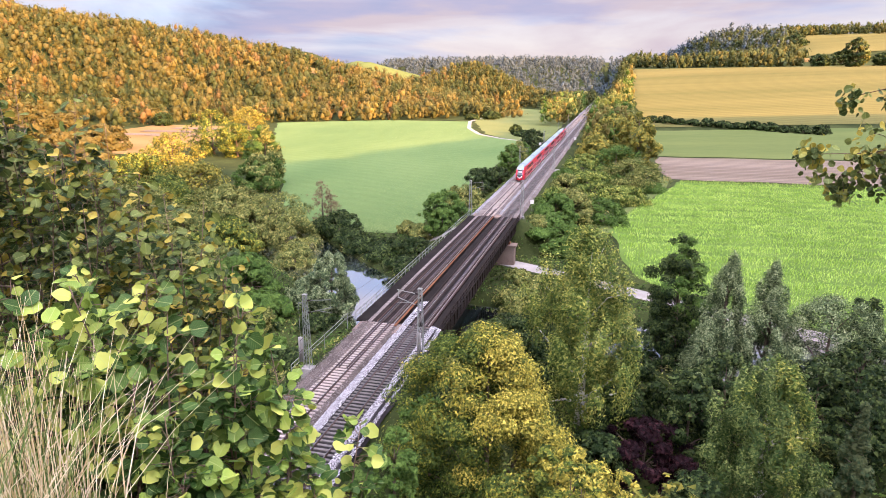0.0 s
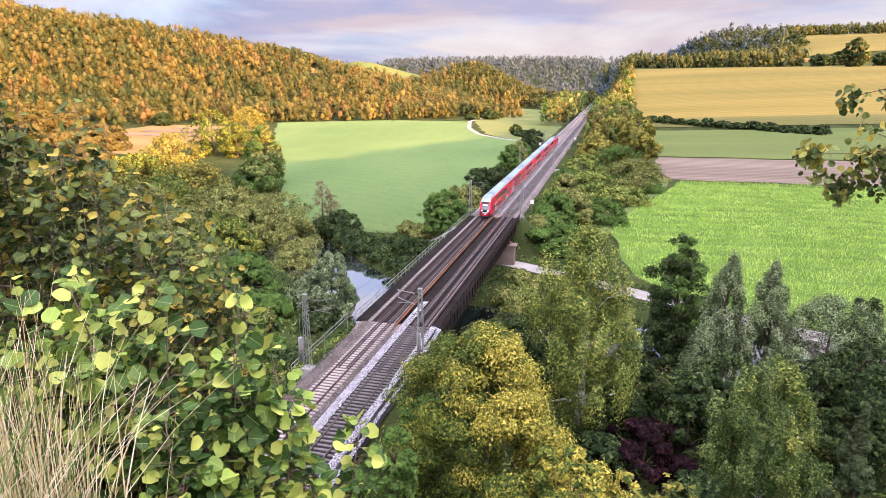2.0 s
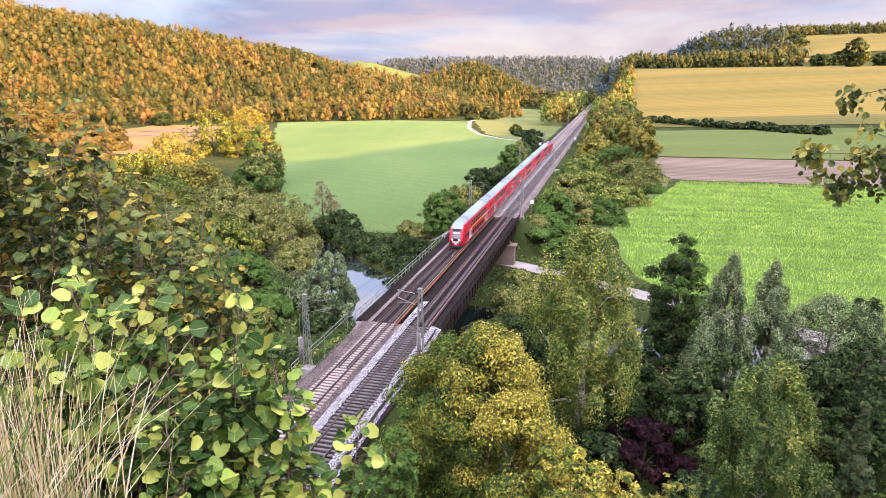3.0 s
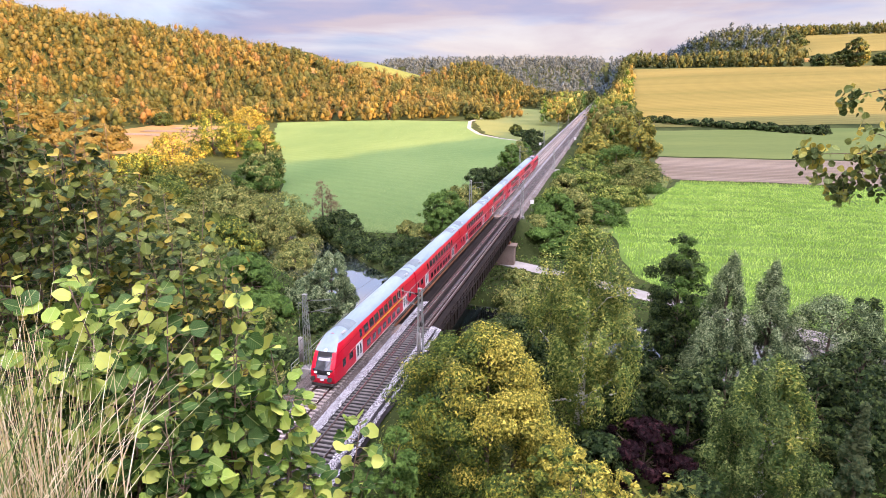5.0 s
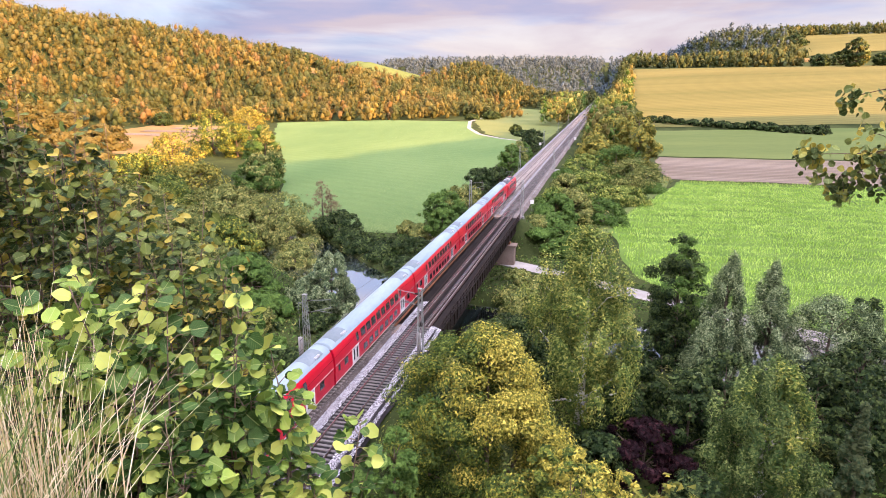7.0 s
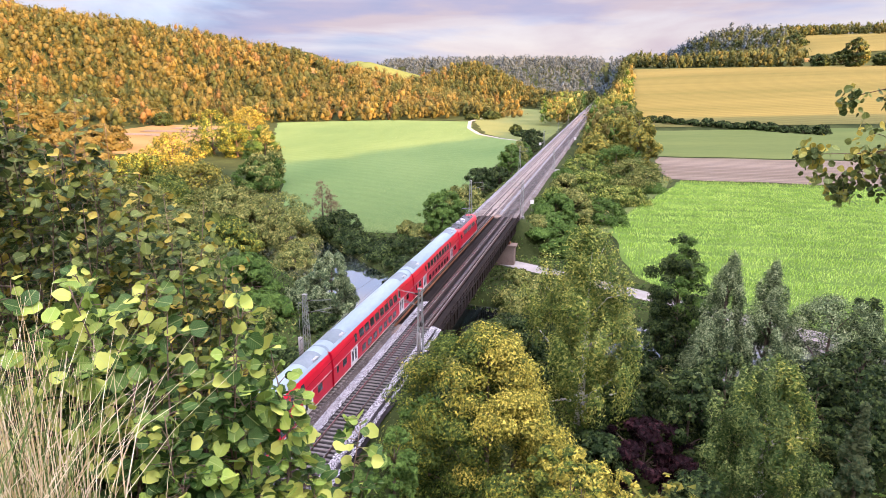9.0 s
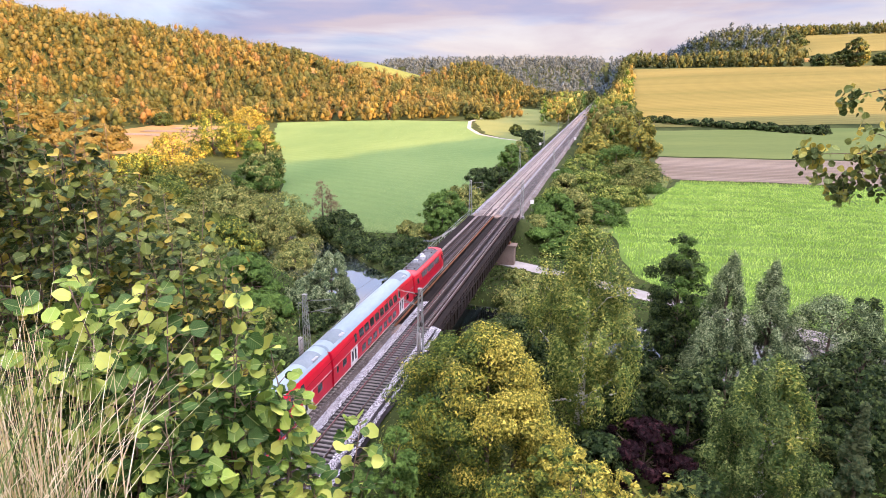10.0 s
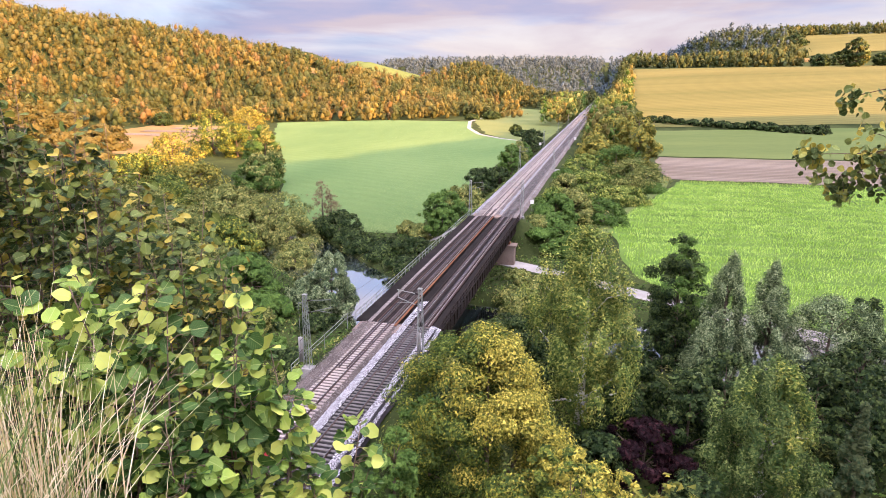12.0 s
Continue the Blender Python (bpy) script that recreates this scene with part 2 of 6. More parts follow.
def box(bm, x0, x1, y0, y1, z0, z1, bevel=0.0, mat=0):
    vs = [bm.verts.new(v) for v in ((x0, y0, z0), (x1, y0, z0), (x1, y1, z0), (x0, y1, z0), (x0, y0, z1), (x1, y0, z1), (x1, y1, z1), (x0, y1, z1))]
    fs = [bm.faces.new([vs[i] for i in q]) for q in ((3, 2, 1, 0), (4, 5, 6, 7), (0, 1, 5, 4), (1, 2, 6, 5), (2, 3, 7, 6), (3, 0, 4, 7))]
    for f in fs:
        f.material_index = mat
    if bevel:
        es = list({e for f in fs for e in f.edges})
        bmesh.ops.bevel(bm, geom=es, offset=bevel, segments=2, affect="EDGES", profile=0.6)


def beam(bm, a, b, w, h=None, mat=0):
    """A square bar from a to b."""
    a, b = Vector(a), Vector(b)
    h = h or w
    d = (b - a).normalized()
    side = d.cross(Vector((0, 0, 1)))
    side = side.normalized() if side.length > 1e-3 else Vector((1, 0, 0))
    up = side.cross(d)
    ring = [(side * sx * w / 2 + up * sz * h / 2) for sx, sz in ((-1, -1), (1, -1), (1, 1), (-1, 1))]
    va, vb = [bm.verts.new(a + r) for r in ring], [bm.verts.new(b + r) for r in ring]
    for q in ([va[3], va[2], va[1], va[0]], vb, *[[va[i], va[(i + 1) % 4], vb[(i + 1) % 4], vb[i]] for i in range(4)]):
        bm.faces.new(q).material_index = mat


def tube(bm, pts, radii, sides=7, mat=0):
    """A tapered tube through pts."""
    pts = [Vector(p) for p in pts]
    rings = []
    for i, p in enumerate(pts):
        d = (pts[min(i + 1, len(pts) - 1)] - pts[max(i - 1, 0)]).normalized()
        s = d.cross(Vector((0.3, 0.9, 0.1)))
        s = s.normalized() if s.length > 1e-3 else Vector((1, 0, 0))
        u = s.cross(d)
        rings.append([bm.verts.new(p + (s * math.cos(a) + u * math.sin(a)) * radii[i]) for a in (2 * math.pi * k / sides for k in range(sides))])
    for r0, r1 in zip(rings, rings[1:]):
        for k in range(sides):
            f = bm.faces.new((r0[k], r0[(k + 1) % sides], r1[(k + 1) % sides], r1[k]))
            f.smooth, f.material_index = True, mat
    for r in (list(reversed(rings[0])), rings[-1]):
        bm.faces.new(r).material_index = mat


def unit(v):
    return v / np.maximum(np.linalg.norm(v, axis=-1, keepdims=True), 1e-9)


def leaf_quads(centers, normals, sizes, rng, aspect=1.5):
    """Pointed leaf blades, one triangle each: corners and faces."""
    n = unit(normals)
    t = unit(np.cross(n, rng.normal(size=n.shape)))
    b = np.cross(n, t)
    s = np.asarray(sizes)[:, None] * 1.2
    v = np.stack([centers - t * s * aspect * 0.45 - b * s * 0.42, centers - t * s * aspect * 0.35 + b * s * 0.5, centers + t * s * aspect * 0.6 + b * s * 0.05], 1)
    return v.reshape(-1, 3), np.arange(len(centers) * 3).reshape(-1, 3)


def smooth01(v):
    v = np.clip(v, 0, 1)
    return v * v * (3 - 2 * v)


# ---- the lie of the land ----
_u = np.arange(-2000, 6000, 5.0)
_rise = np.convolve(np.interp(_u, [300, 380, 453, 760, 870, 1200, 1600], [0, 2, 9, 50, 55, 108, 108]), np.ones(13) / 13, "same")
_rise[-20:] = 108
_t = np.arange(-3000, 6000, 10.0)
_ridge = np.convolve(np.interp(_t, [-600, -160, 103, 242, 330, 400], [128, 110, 72, 44, 18, 0]), np.ones(7) / 7, "same")
_ridge[:10] = 128


def bumps(x, y):
    return np.sin(x * 0.021 + 1.3 * np.sin(y * 0.017)) * np.cos(y * 0.023 + 0.8 * np.sin(x * 0.013))


def river_line(y):
    """Where the river runs: its middle, as x for a given y."""
    return -13.0 - 1.0 * (y - 104)


def river_depth(x, y):
    # the river comes from the left distance, turns and runs under the bridge towards the right
    d1 = np.abs((x + 13) * 0.70 + (y - 104) * 0.71) + 200 * smooth01((x + 4) / 20) + 300 * smooth01((-58 - x) / 10)
    d2 = np.abs((y - 100) + 0.12 * (x + 9)) + 200 * smooth01((-12 - x) / 8)
    d = np.minimum(d1, d2)
    return 2.6 * smooth01((11.5 - d) / 5.5)


def land(x, y):
    x, y = np.asarray(x, float), np.asarray(y, float)
    n, t = -0.6 * x + 0.8 * y, 0.8 * x + 0.6 * y
    z = np.full(np.broadcast(x, y).shape, -8.0)
    z = z - river_depth(x, y)
    s = smooth01((n - 596) / 270)
    z = z + np.interp(t, _t, _ridge) * s + 4 * bumps(x * 2, y * 2) * s * smooth01((500 - t) / 200)
    z = z + 46 * smooth01((n - 900) / 150) * smooth01((t - 250) / 80) * smooth01((520 - t) / 120)
    z = z + 46 * np.exp(-(((t - 430) / 75) ** 2 + ((n - 870) / 75) ** 2))
    z = z + np.interp(0.95 * y + 0.31 * x, _u, _rise) * smooth01((x - 12) / 32) * (1 - 0.8 * smooth01((300 - x) / 250) * smooth01((0.95 * y + 0.31 * x - 860) / 250)) * smooth01((1900 - y) / 500)
    z = z + 78 * smooth01((y - 1350) / 550) * (1 + 0.12 * bumps(x * 0.3, y * 0.2)) + 40 * smooth01((y - 2600) / 900)
    z = z + 30 * np.exp(-(((x - 190) / 100) ** 2 + ((y - 1500) / 160) ** 2))
    # an added ridge to the east, out of view, placed to lay a long shadow over the valley floor
    z = z + 117 * smooth01((x - 112 - 0.37 * y) / 90) * smooth01((y + 420) / 200) * smooth01((410 - y) / 150)
    # the hill on which the camera stands, with the cutting of the railway
    hill = 35.4 * smooth01((27 - y) / 27) ** 0.8
    # its rise behind the camera, out of view, is sized to shade the near valley
    back = 112 * smooth01((-15 - y) / 120) + 3 * bumps(x, y) * smooth01((-40 - y) / 60)
    side = smooth01((x - 8) / 12) * (hill + back > 0.01)
    wide = smooth01((-28 - x) / 40)
    z = np.maximum(z, np.where(side > 0, -8 + (hill + back) * side, -99)) + (hill + back) * wide * smooth01((-20 - y) / 40)
    # the railway embankment, open at the bridge
    off = np.abs(x - 2.2)
    top = -0.75 - np.maximum(off - 5.0, 0) / 1.6
    near = -0.75 - np.maximum(off - 5.0, 0) / 1.6 - np.maximum(y - 71, 0) * 1.6
    far = -0.75 - np.maximum(off - 5.0, 0) / 1.6 - np.maximum(141 - y, 0) * 1.6
    z = np.maximum(z, np.where(y < 105, near, far) + 0 * top)
    cut = smooth01((5.2 + 3 - off) / 3) * ((y < 71) | (y > 141))
    return np.where(cut > 0, z * (1 - cut) + np.minimum(z, -0.75) * cut, z)


def build_ground():
    xs = np.concatenate([-np.geomspace(4800, 720, 16), np.arange(-700, -90, 7), np.arange(-90, 90, 2.6), np.arange(90, 700, 7), np.geomspace(720, 4800, 16)])
    ys = np.concatenate([-np.geomspace(4500, 330, 12), np.arange(-320, -20, 8), np.arange(-20, 180, 2.6), np.arange(180, 1300, 7), np.geomspace(1310, 4900, 40)])
    gx, gy = np.meshgrid(xs, ys)
    gz = land(gx, gy)
    h, w = gx.shape
    i = (np.arange(h - 1)[:, None] * w + np.arange(w - 1)[None]).ravel()
    faces = np.stack([i, i + 1, i + w + 1, i + w], 1)
    me = raw_mesh("ground", np.stack([gx, gy, gz], -1).reshape(-1, 3), faces, M_GROUND, True)
    tagged(from_mesh("ground", me), "rolling valley land under rough green grass", "ground", kind="structure")


build_ground()


def field(name, rows, mat, label, lift=0.12, step=5.0):
    """A sheet of crop or grass on the land between two edges; rows: y, left x, right x."""
    r = np.array(rows, float)
    ys = np.arange(r[0, 0], r[-1, 0] + 0.1, step)
    l, q = np.interp(ys, r[:, 0], r[:, 1]), np.interp(ys, r[:, 0], r[:, 2])
    k = max(4, int(np.max(q - l) / step))
    f = np.linspace(0, 1, k)[None]
    gx = l[:, None] + (q - l)[:, None] * f
    wob = 0.8 * np.sin(ys * 0.21) + 0.6 * np.sin(ys * 0.09 + 2)
    gx = gx + wob[:, None]
    gy = np.broadcast_to(ys[:, None], gx.shape) + 0.8 * np.sin(gx * 0.17)
    gz = land(gx, gy) + lift
    i = (np.arange(len(ys) - 1)[:, None] * k + np.arange(k - 1)[None]).ravel()
    me = raw_mesh(name, np.stack([gx, gy, gz], -1).reshape(-1, 3), np.stack([i, i + 1, i + k + 1, i + k], 1), mat, True)
    return tagged(from_mesh(name, me), label, "field", kind="structure")


def ribbon(name, pts, width, mat, label, lift=0.16, category="path"):
    p = np.array(pts, float)
    seg = np.concatenate([[0], np.cumsum(np.hypot(*np.diff(p, axis=0).T))])
    s = np.arange(0, seg[-1], 2.0)
    x, y = np.interp(s, seg, p[:, 0]), np.interp(s, seg, p[:, 1])
    ker = np.ones(5) / 5
    x[2:-2], y[2:-2] = np.convolve(x, ker, "valid"), np.convolve(y, ker, "valid")
    d = unit(np.stack([np.gradient(x), np.gradient(y)], 1))
    nx, ny = -d[:, 1], d[:, 0]
    off = np.linspace(-width / 2, width / 2, 5)
    gx, gy = x[:, None] + nx[:, None] * off, y[:, None] + ny[:, None] * off
    gz = land(gx, gy) + lift + 0.04 * (1 - (off / width * 2) ** 2)
    i = (np.arange(len(s) - 1)[:, None] * 5 + np.arange(4)[None]).ravel()
    me = raw_mesh(name, np.stack([gx, gy, gz], -1).reshape(-1, 3), np.stack([i + 1, i, i + 5, i + 6], 1), mat, True)
    return tagged(from_mesh(name, me), label, category, kind="structure")


field("meadow", [(150, -52, -26), (160, -60, -21), (214, -90, -22), (320, -150, -24), (412, -200, -28), (460, -226, -66), (540, -266, -88), (606, -182, -104)], M_MEADOW, "wide mown green meadow, sunlit at its far end")
field("pasture", [(423, -36, -14), (465, -62, -14), (610, -100, -16), (860, -152, -40)], M_PALE, "pale olive pasture on the valley floor")
field("maize_soil", [(104, 66, 150), (112, 42, 152), (128, 31, 155), (173, 27, 165), (200, 33, 170), (220, 40, 175), (245, 48, 178), (262, 52, 185)], M_SOIL, "dark soil under the green maize")
field("ploughed_field", [(267, 46, 190), (338, 48, 215)], M_PLOUGH, "bare reddish-brown ploughed field")
field("green_crop", [(341, 48, 215), (400, 50, 225), (440, 52, 235)], M_GREENSTRIP, "strip of short dull green crop")
field("ripe_field", [(448, 46, 240), (600, 41, 320), (790, 40, 420)], M_STUBBLE, "sloping golden stubble field catching the low sun", 0.3)
field("upper_field", [(925, 205, 470), (1000, 215, 520), (1150, 262, 640)], M_STUBBLE, "golden stubble field high on the hillside", 0.5)
field("bare_patch", [(868, 196, 262), (905, 214, 268)], M_OCHRE, "ochre bare soil patch on the hillside", 0.5)
field("strip_field", [(285, -225, -198), (330, -300, -206), (400, -330, -222), (488, -350, -262)], M_OCHRE, "ochre stubble field with ploughed strips")
field("ridge_field", [(960, -420, -180), (1120, -460, -180)], M_GREENSTRIP, "green field on the far ridge", 0.6)
field("ridge_stubble", [(842, -330, -262), (955, -408, -246)], M_OCHRE, "orange stubble field on the far ridge", 0.6)
for k in range(3):
    field("ploughed_strip", [(385 + 30 * k, -316 + 4 * k, -246 - 9 * k), (402 + 30 * k, -322 + 4 * k, -252 - 9 * k)], M_PLOUGH, "dark ploughed strip in the stubble field", 0.3)
field("hill_clearing", [(738, -352, -318), (770, -346, -304)], M_OCHRE, "small ochre clearing in the hillside wood", 0.6)
ribbon("farm_path", [(-104, 660), (-104, 608), (-86, 520), (-66, 462), (-46, 432), (-28, 416), (-14, 408)], 3.2, M_PATH, "pale gravel farm path winding through the meadow")
ribbon("road", [(-21, 158), (-17, 151), (-11, 143), (2, 133), (12, 128), (24, 121.5), (36, 114), (52, 105), (72, 95), (100, 84)], 4.6, M_PATH, "pale narrow road passing under the bridge", category="road")
ribbon("field_track", [(22, 132), (24, 160), (29, 186), (37, 215), (44, 240), (47, 262), (42, 275)], 3.0, M_GREENSTRIP, "grassy farm track along the maize")


def build_water():
    m = bpy.data.materials.new("river_water")
    m.use_nodes = True
    b = m.node_tree.nodes["Principled BSDF"]
    b.inputs["Base Color"].default_value = (0.04, 0.055, 0.055, 1)
    b.inputs["Specular IOR Level"].default_value = 1.0
    b.inputs["Roughness"].default_value = 0.04
    b.inputs["IOR"].default_value = 4.5
    nz = m.node_tree.nodes.new("ShaderNodeTexNoise")
    nz.inputs["Scale"].default_value = 1.2
    bp = m.node_tree.nodes.new("ShaderNodeBump")
    bp.inputs["Strength"].default_value, bp.inputs["Distance"].default_value = 0.06, 0.05
    m.node_tree.links.new(nz.outputs["Fac"], bp.inputs["Height"])
    m.node_tree.links.new(bp.outputs[0], b.inputs["Normal"])
    xs, ys = np.linspace(-80, 70, 40), np.linspace(76, 178, 30)
    gx, gy = np.meshgrid(xs, ys)
    i = (np.arange(29)[:, None] * 40 + np.arange(39)[None]).ravel()
    me = raw_mesh("river", np.stack([gx, gy, np.full(gx.shape, -9.3)], -1).reshape(-1, 3), np.stack([i, i + 1, i + 41, i + 40], 1), m, True)
    tagged(from_mesh("river", me), "calm river reflecting the pale sky", "river", kind="structure")


build_water()

# ---- railway ----
X2 = 4.44
BR0, BR1 = 72.5, 141.0


def sheet(name, x0, x1, y0, y1, z0, zc, mat, label, category, kind="structure", seed=1, step=0.5):
    """A shallow bed with sloping shoulders and an uneven top."""
    rng = np.random.default_rng(seed)
    ys = np.arange(y0, y1 + 0.01, step if y1 - y0 < 120 else 3.0)
    xs = np.array([x0, x0 + 0.35, x0 + 0.6, (x0 + x1) / 2, x1 - 0.6, x1 - 0.35, x1])
    zs = np.array([z0, (z0 + zc) / 2, zc, zc, zc, (z0 + zc) / 2, z0])
    gx, gy = np.meshgrid(xs, ys)
    gx = gx + rng.normal(size=gx.shape) * 0.06
    gz = zs[None] + rng.normal(size=gx.shape) * 0.015
    k = len(xs)
    i = (np.arange(len(ys) - 1)[:, None] * k + np.arange(k - 1)[None]).ravel()
    me = raw_mesh(name, np.stack([gx, gy, gz], -1).reshape(-1, 3), np.stack([i, i + 1, i + k + 1, i + k], 1), mat, False)
    return tagged(from_mesh(name, me), label, category, kind=kind)


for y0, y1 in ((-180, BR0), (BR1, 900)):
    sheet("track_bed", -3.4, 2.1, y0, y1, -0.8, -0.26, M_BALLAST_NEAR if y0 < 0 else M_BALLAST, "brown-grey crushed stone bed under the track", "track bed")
    sheet("track_bed", X2 - 2.2, X2 + 2.9, y0, y1, -0.8, -0.255, M_BALLAST_DARK if y0 < 0 else M_BALLAST, "dark stone bed under the track" if y0 < 0 else "grey-brown crushed stone bed under the track", "track bed", seed=2)


for y0, y1 in ((-60, BR0), (BR1 + 2, 880)):
    sheet("ballast_shoulder", 1.9, 3.0, y0, y1, -0.5, -0.235, M_BALLAST_NEW, "pale fresh stone between the tracks", "track bed", seed=7)
    sheet("ballast_shoulder", X2 + 1.4, X2 + 2.55, y0, y1, -0.72, -0.215, M_BALLAST_NEW, "pale fresh stone on the track shoulder", "track bed", seed=8)
sheet("service_path", -4.4, -3.0, BR1 + 1, 880, -0.8, -0.30, M_BALLAST_NEW, "pale gravel service path beside the track", "track bed", seed=9)


def rail_profile_mesh(y0, y1):
    """One rail: foot, web and head; the polished top has its own material."""
    prof = [(-0.07, -0.17), (0.07, -0.17), (0.07, -0.155), (0.012, -0.13), (0.012, -0.045), (0.036, -0.03), (0.036, -0.004), (0.03, 0.0), (-0.03, 0.0), (-0.036, -0.004), (-0.036, -0.03), (-0.012, -0.045), (-0.012, -0.13), (-0.07, -0.155)]
    ys = np.linspace(y0, y1, max(2, int((y1 - y0) / 15)))
    v = np.array([[(x, y, z) for x, z in prof] for y in ys]).reshape(-1, 3)
    k = len(prof)
    f, mi = [], []
    for j in range(len(ys) - 1):
        for a in range(k):
            b = (a + 1) % k
            f.append((j * k + a, j * k + b, (j + 1) * k + b, (j + 1) * k + a))
            mi.append(1 if a in (6, 7, 8) else 0)
    return raw_mesh("rail", v, f, [M_RAIL, M_RAILTOP], False, mi)


def build_tracks():
    me = rail_profile_mesh(-180, 900)
    short = rail_profile_mesh(BR0 - 14, BR1 + 8)
    for xc in (0, X2):
        t = thing("railway_track", 0, 0, 0, "pair of steel rails with worn shiny heads on sleepers" if xc else "pair of rusty steel rails on pale concrete sleepers", "railway track", "tracks")
        for dx in (-0.753, 0.753):
            o = from_mesh("rail", me, t)
            o.location = (xc + dx, 0, 0)
        for dx in (-0.45, 0.45):
            o = from_mesh("guard_rail", short, t)
            o.location = (xc + dx, 0, -0.01)
        bm = bmesh.new()
        box(bm, -1.3, 1.3, -0.13, 0.13, -0.36, -0.185, 0.02)
        bm2 = part("sleeper", bm, M_SLEEPER_DARK if xc else M_SLEEPER, t)
        bm2.location = (xc, 36, 0)
        y = 36.6
        while y < BR0 - 0.3:
            o = from_mesh("sleeper", bm2.data, t)
            o.location = (xc + random.uniform(-0.03, 0.03), y, random.uniform(-0.01, 0.01))
            y += 0.62 if xc == 0 else 0.64
        # far and hidden sleepers, too many to count
        ys = np.concatenate([np.arange(-60, 36, 0.62), np.arange(BR1 + 0.4, 700, 0.62)])
        c = np.array([(-1.3, -0.13, -0.36), (1.3, -0.13, -0.36), (1.3, 0.13, -0.36), (-1.3, 0.13, -0.36), (-1.3, -0.13, -0.185), (1.3, -0.13, -0.185), (1.3, 0.13, -0.185), (-1.3, 0.13, -0.185)])
        v = (c[None] + np.stack([np.full(len(ys), xc), ys, 0 * ys], 1)[:, None]).reshape(-1, 3)
        q = np.array([(4, 5, 6, 7), (0, 1, 5, 4), (1, 2, 6, 5), (2, 3, 7, 6), (3, 0, 4, 7)])
        f = (q[None] + (np.arange(len(ys)) * 8)[:, None, None]).reshape(-1, 4)
        tagged(from_mesh("sleeper_row", raw_mesh("sleeper_row", v, f, M_SLEEPER_DARK if xc else M_SLEEPER), t), kind="stuff")


build_tracks()


def stones(name, x0, x1, y0, y1, n, mat, z, size, label, seed, zfun=None):
    rng = np.random.default_rng(seed)
    c = np.stack([rng.uniform(x0, x1, n), rng.uniform(y0, y1, n), np.full(n, z)], 1)
    if zfun is not None:
        c[:, 2] = zfun(c[:, 0]) + 0.01
    base = np.array([(1, 0, 0), (0, 1, 0), (-1, 0, 0), (0, -1, 0), (0, 0, 1)], float)
    q = np.array([(0, 1, 4), (1, 2, 4), (2, 3, 4), (3, 0, 4)])
    s = rng.uniform(0.6, 1.5, (n, 1, 1)) * size
    ang = rng.uniform(0, 6.28, n)
    ca, sa = np.cos(ang), np.sin(ang)
    b = np.stack([base[None, :, 0] * ca[:, None] - base[None, :, 1] * sa[:, None], base[None, :, 0] * sa[:, None] + base[None, :, 1] * ca[:, None], np.broadcast_to(base[None, :, 2] * 0.8, (n, 5))], -1)
    b = b * rng.uniform(0.6, 1.3, (n, 5, 1))
    v = (c[:, None] + b * s).reshape(-1, 3)
    f = (q[None] + (np.arange(n) * 5)[:, None, None]).reshape(-1, 3)
    tagged(from_mesh(name, raw_mesh(name, v, f, mat)), label, "gravel", kind="stuff")


stones("ballast_stones", 1.95, 3.0, 34, BR0 + 9, 9000, M_STONE_NEW, -0.22, 0.055, "fresh pale crushed stone between the tracks", 3, lambda x: -0.42 + 0.18 * np.minimum((x - 1.9) / 0.6, 1))
stones("ballast_stones", X2 + 1.35, X2 + 2.7, 34, BR0, 11000, M_STONE_NEW, -0.3, 0.055, "fresh pale crushed stone on the track shoulder", 4, lambda x: -0.22 - 0.35 * np.maximum(x - X2 - 1.9, 0))
stones("ballast_stones", -3.2, 2.0, 34, BR0, 14000, M_STONE, -0.25, 0.05, "brown and grey crushed stone round the sleepers", 5)


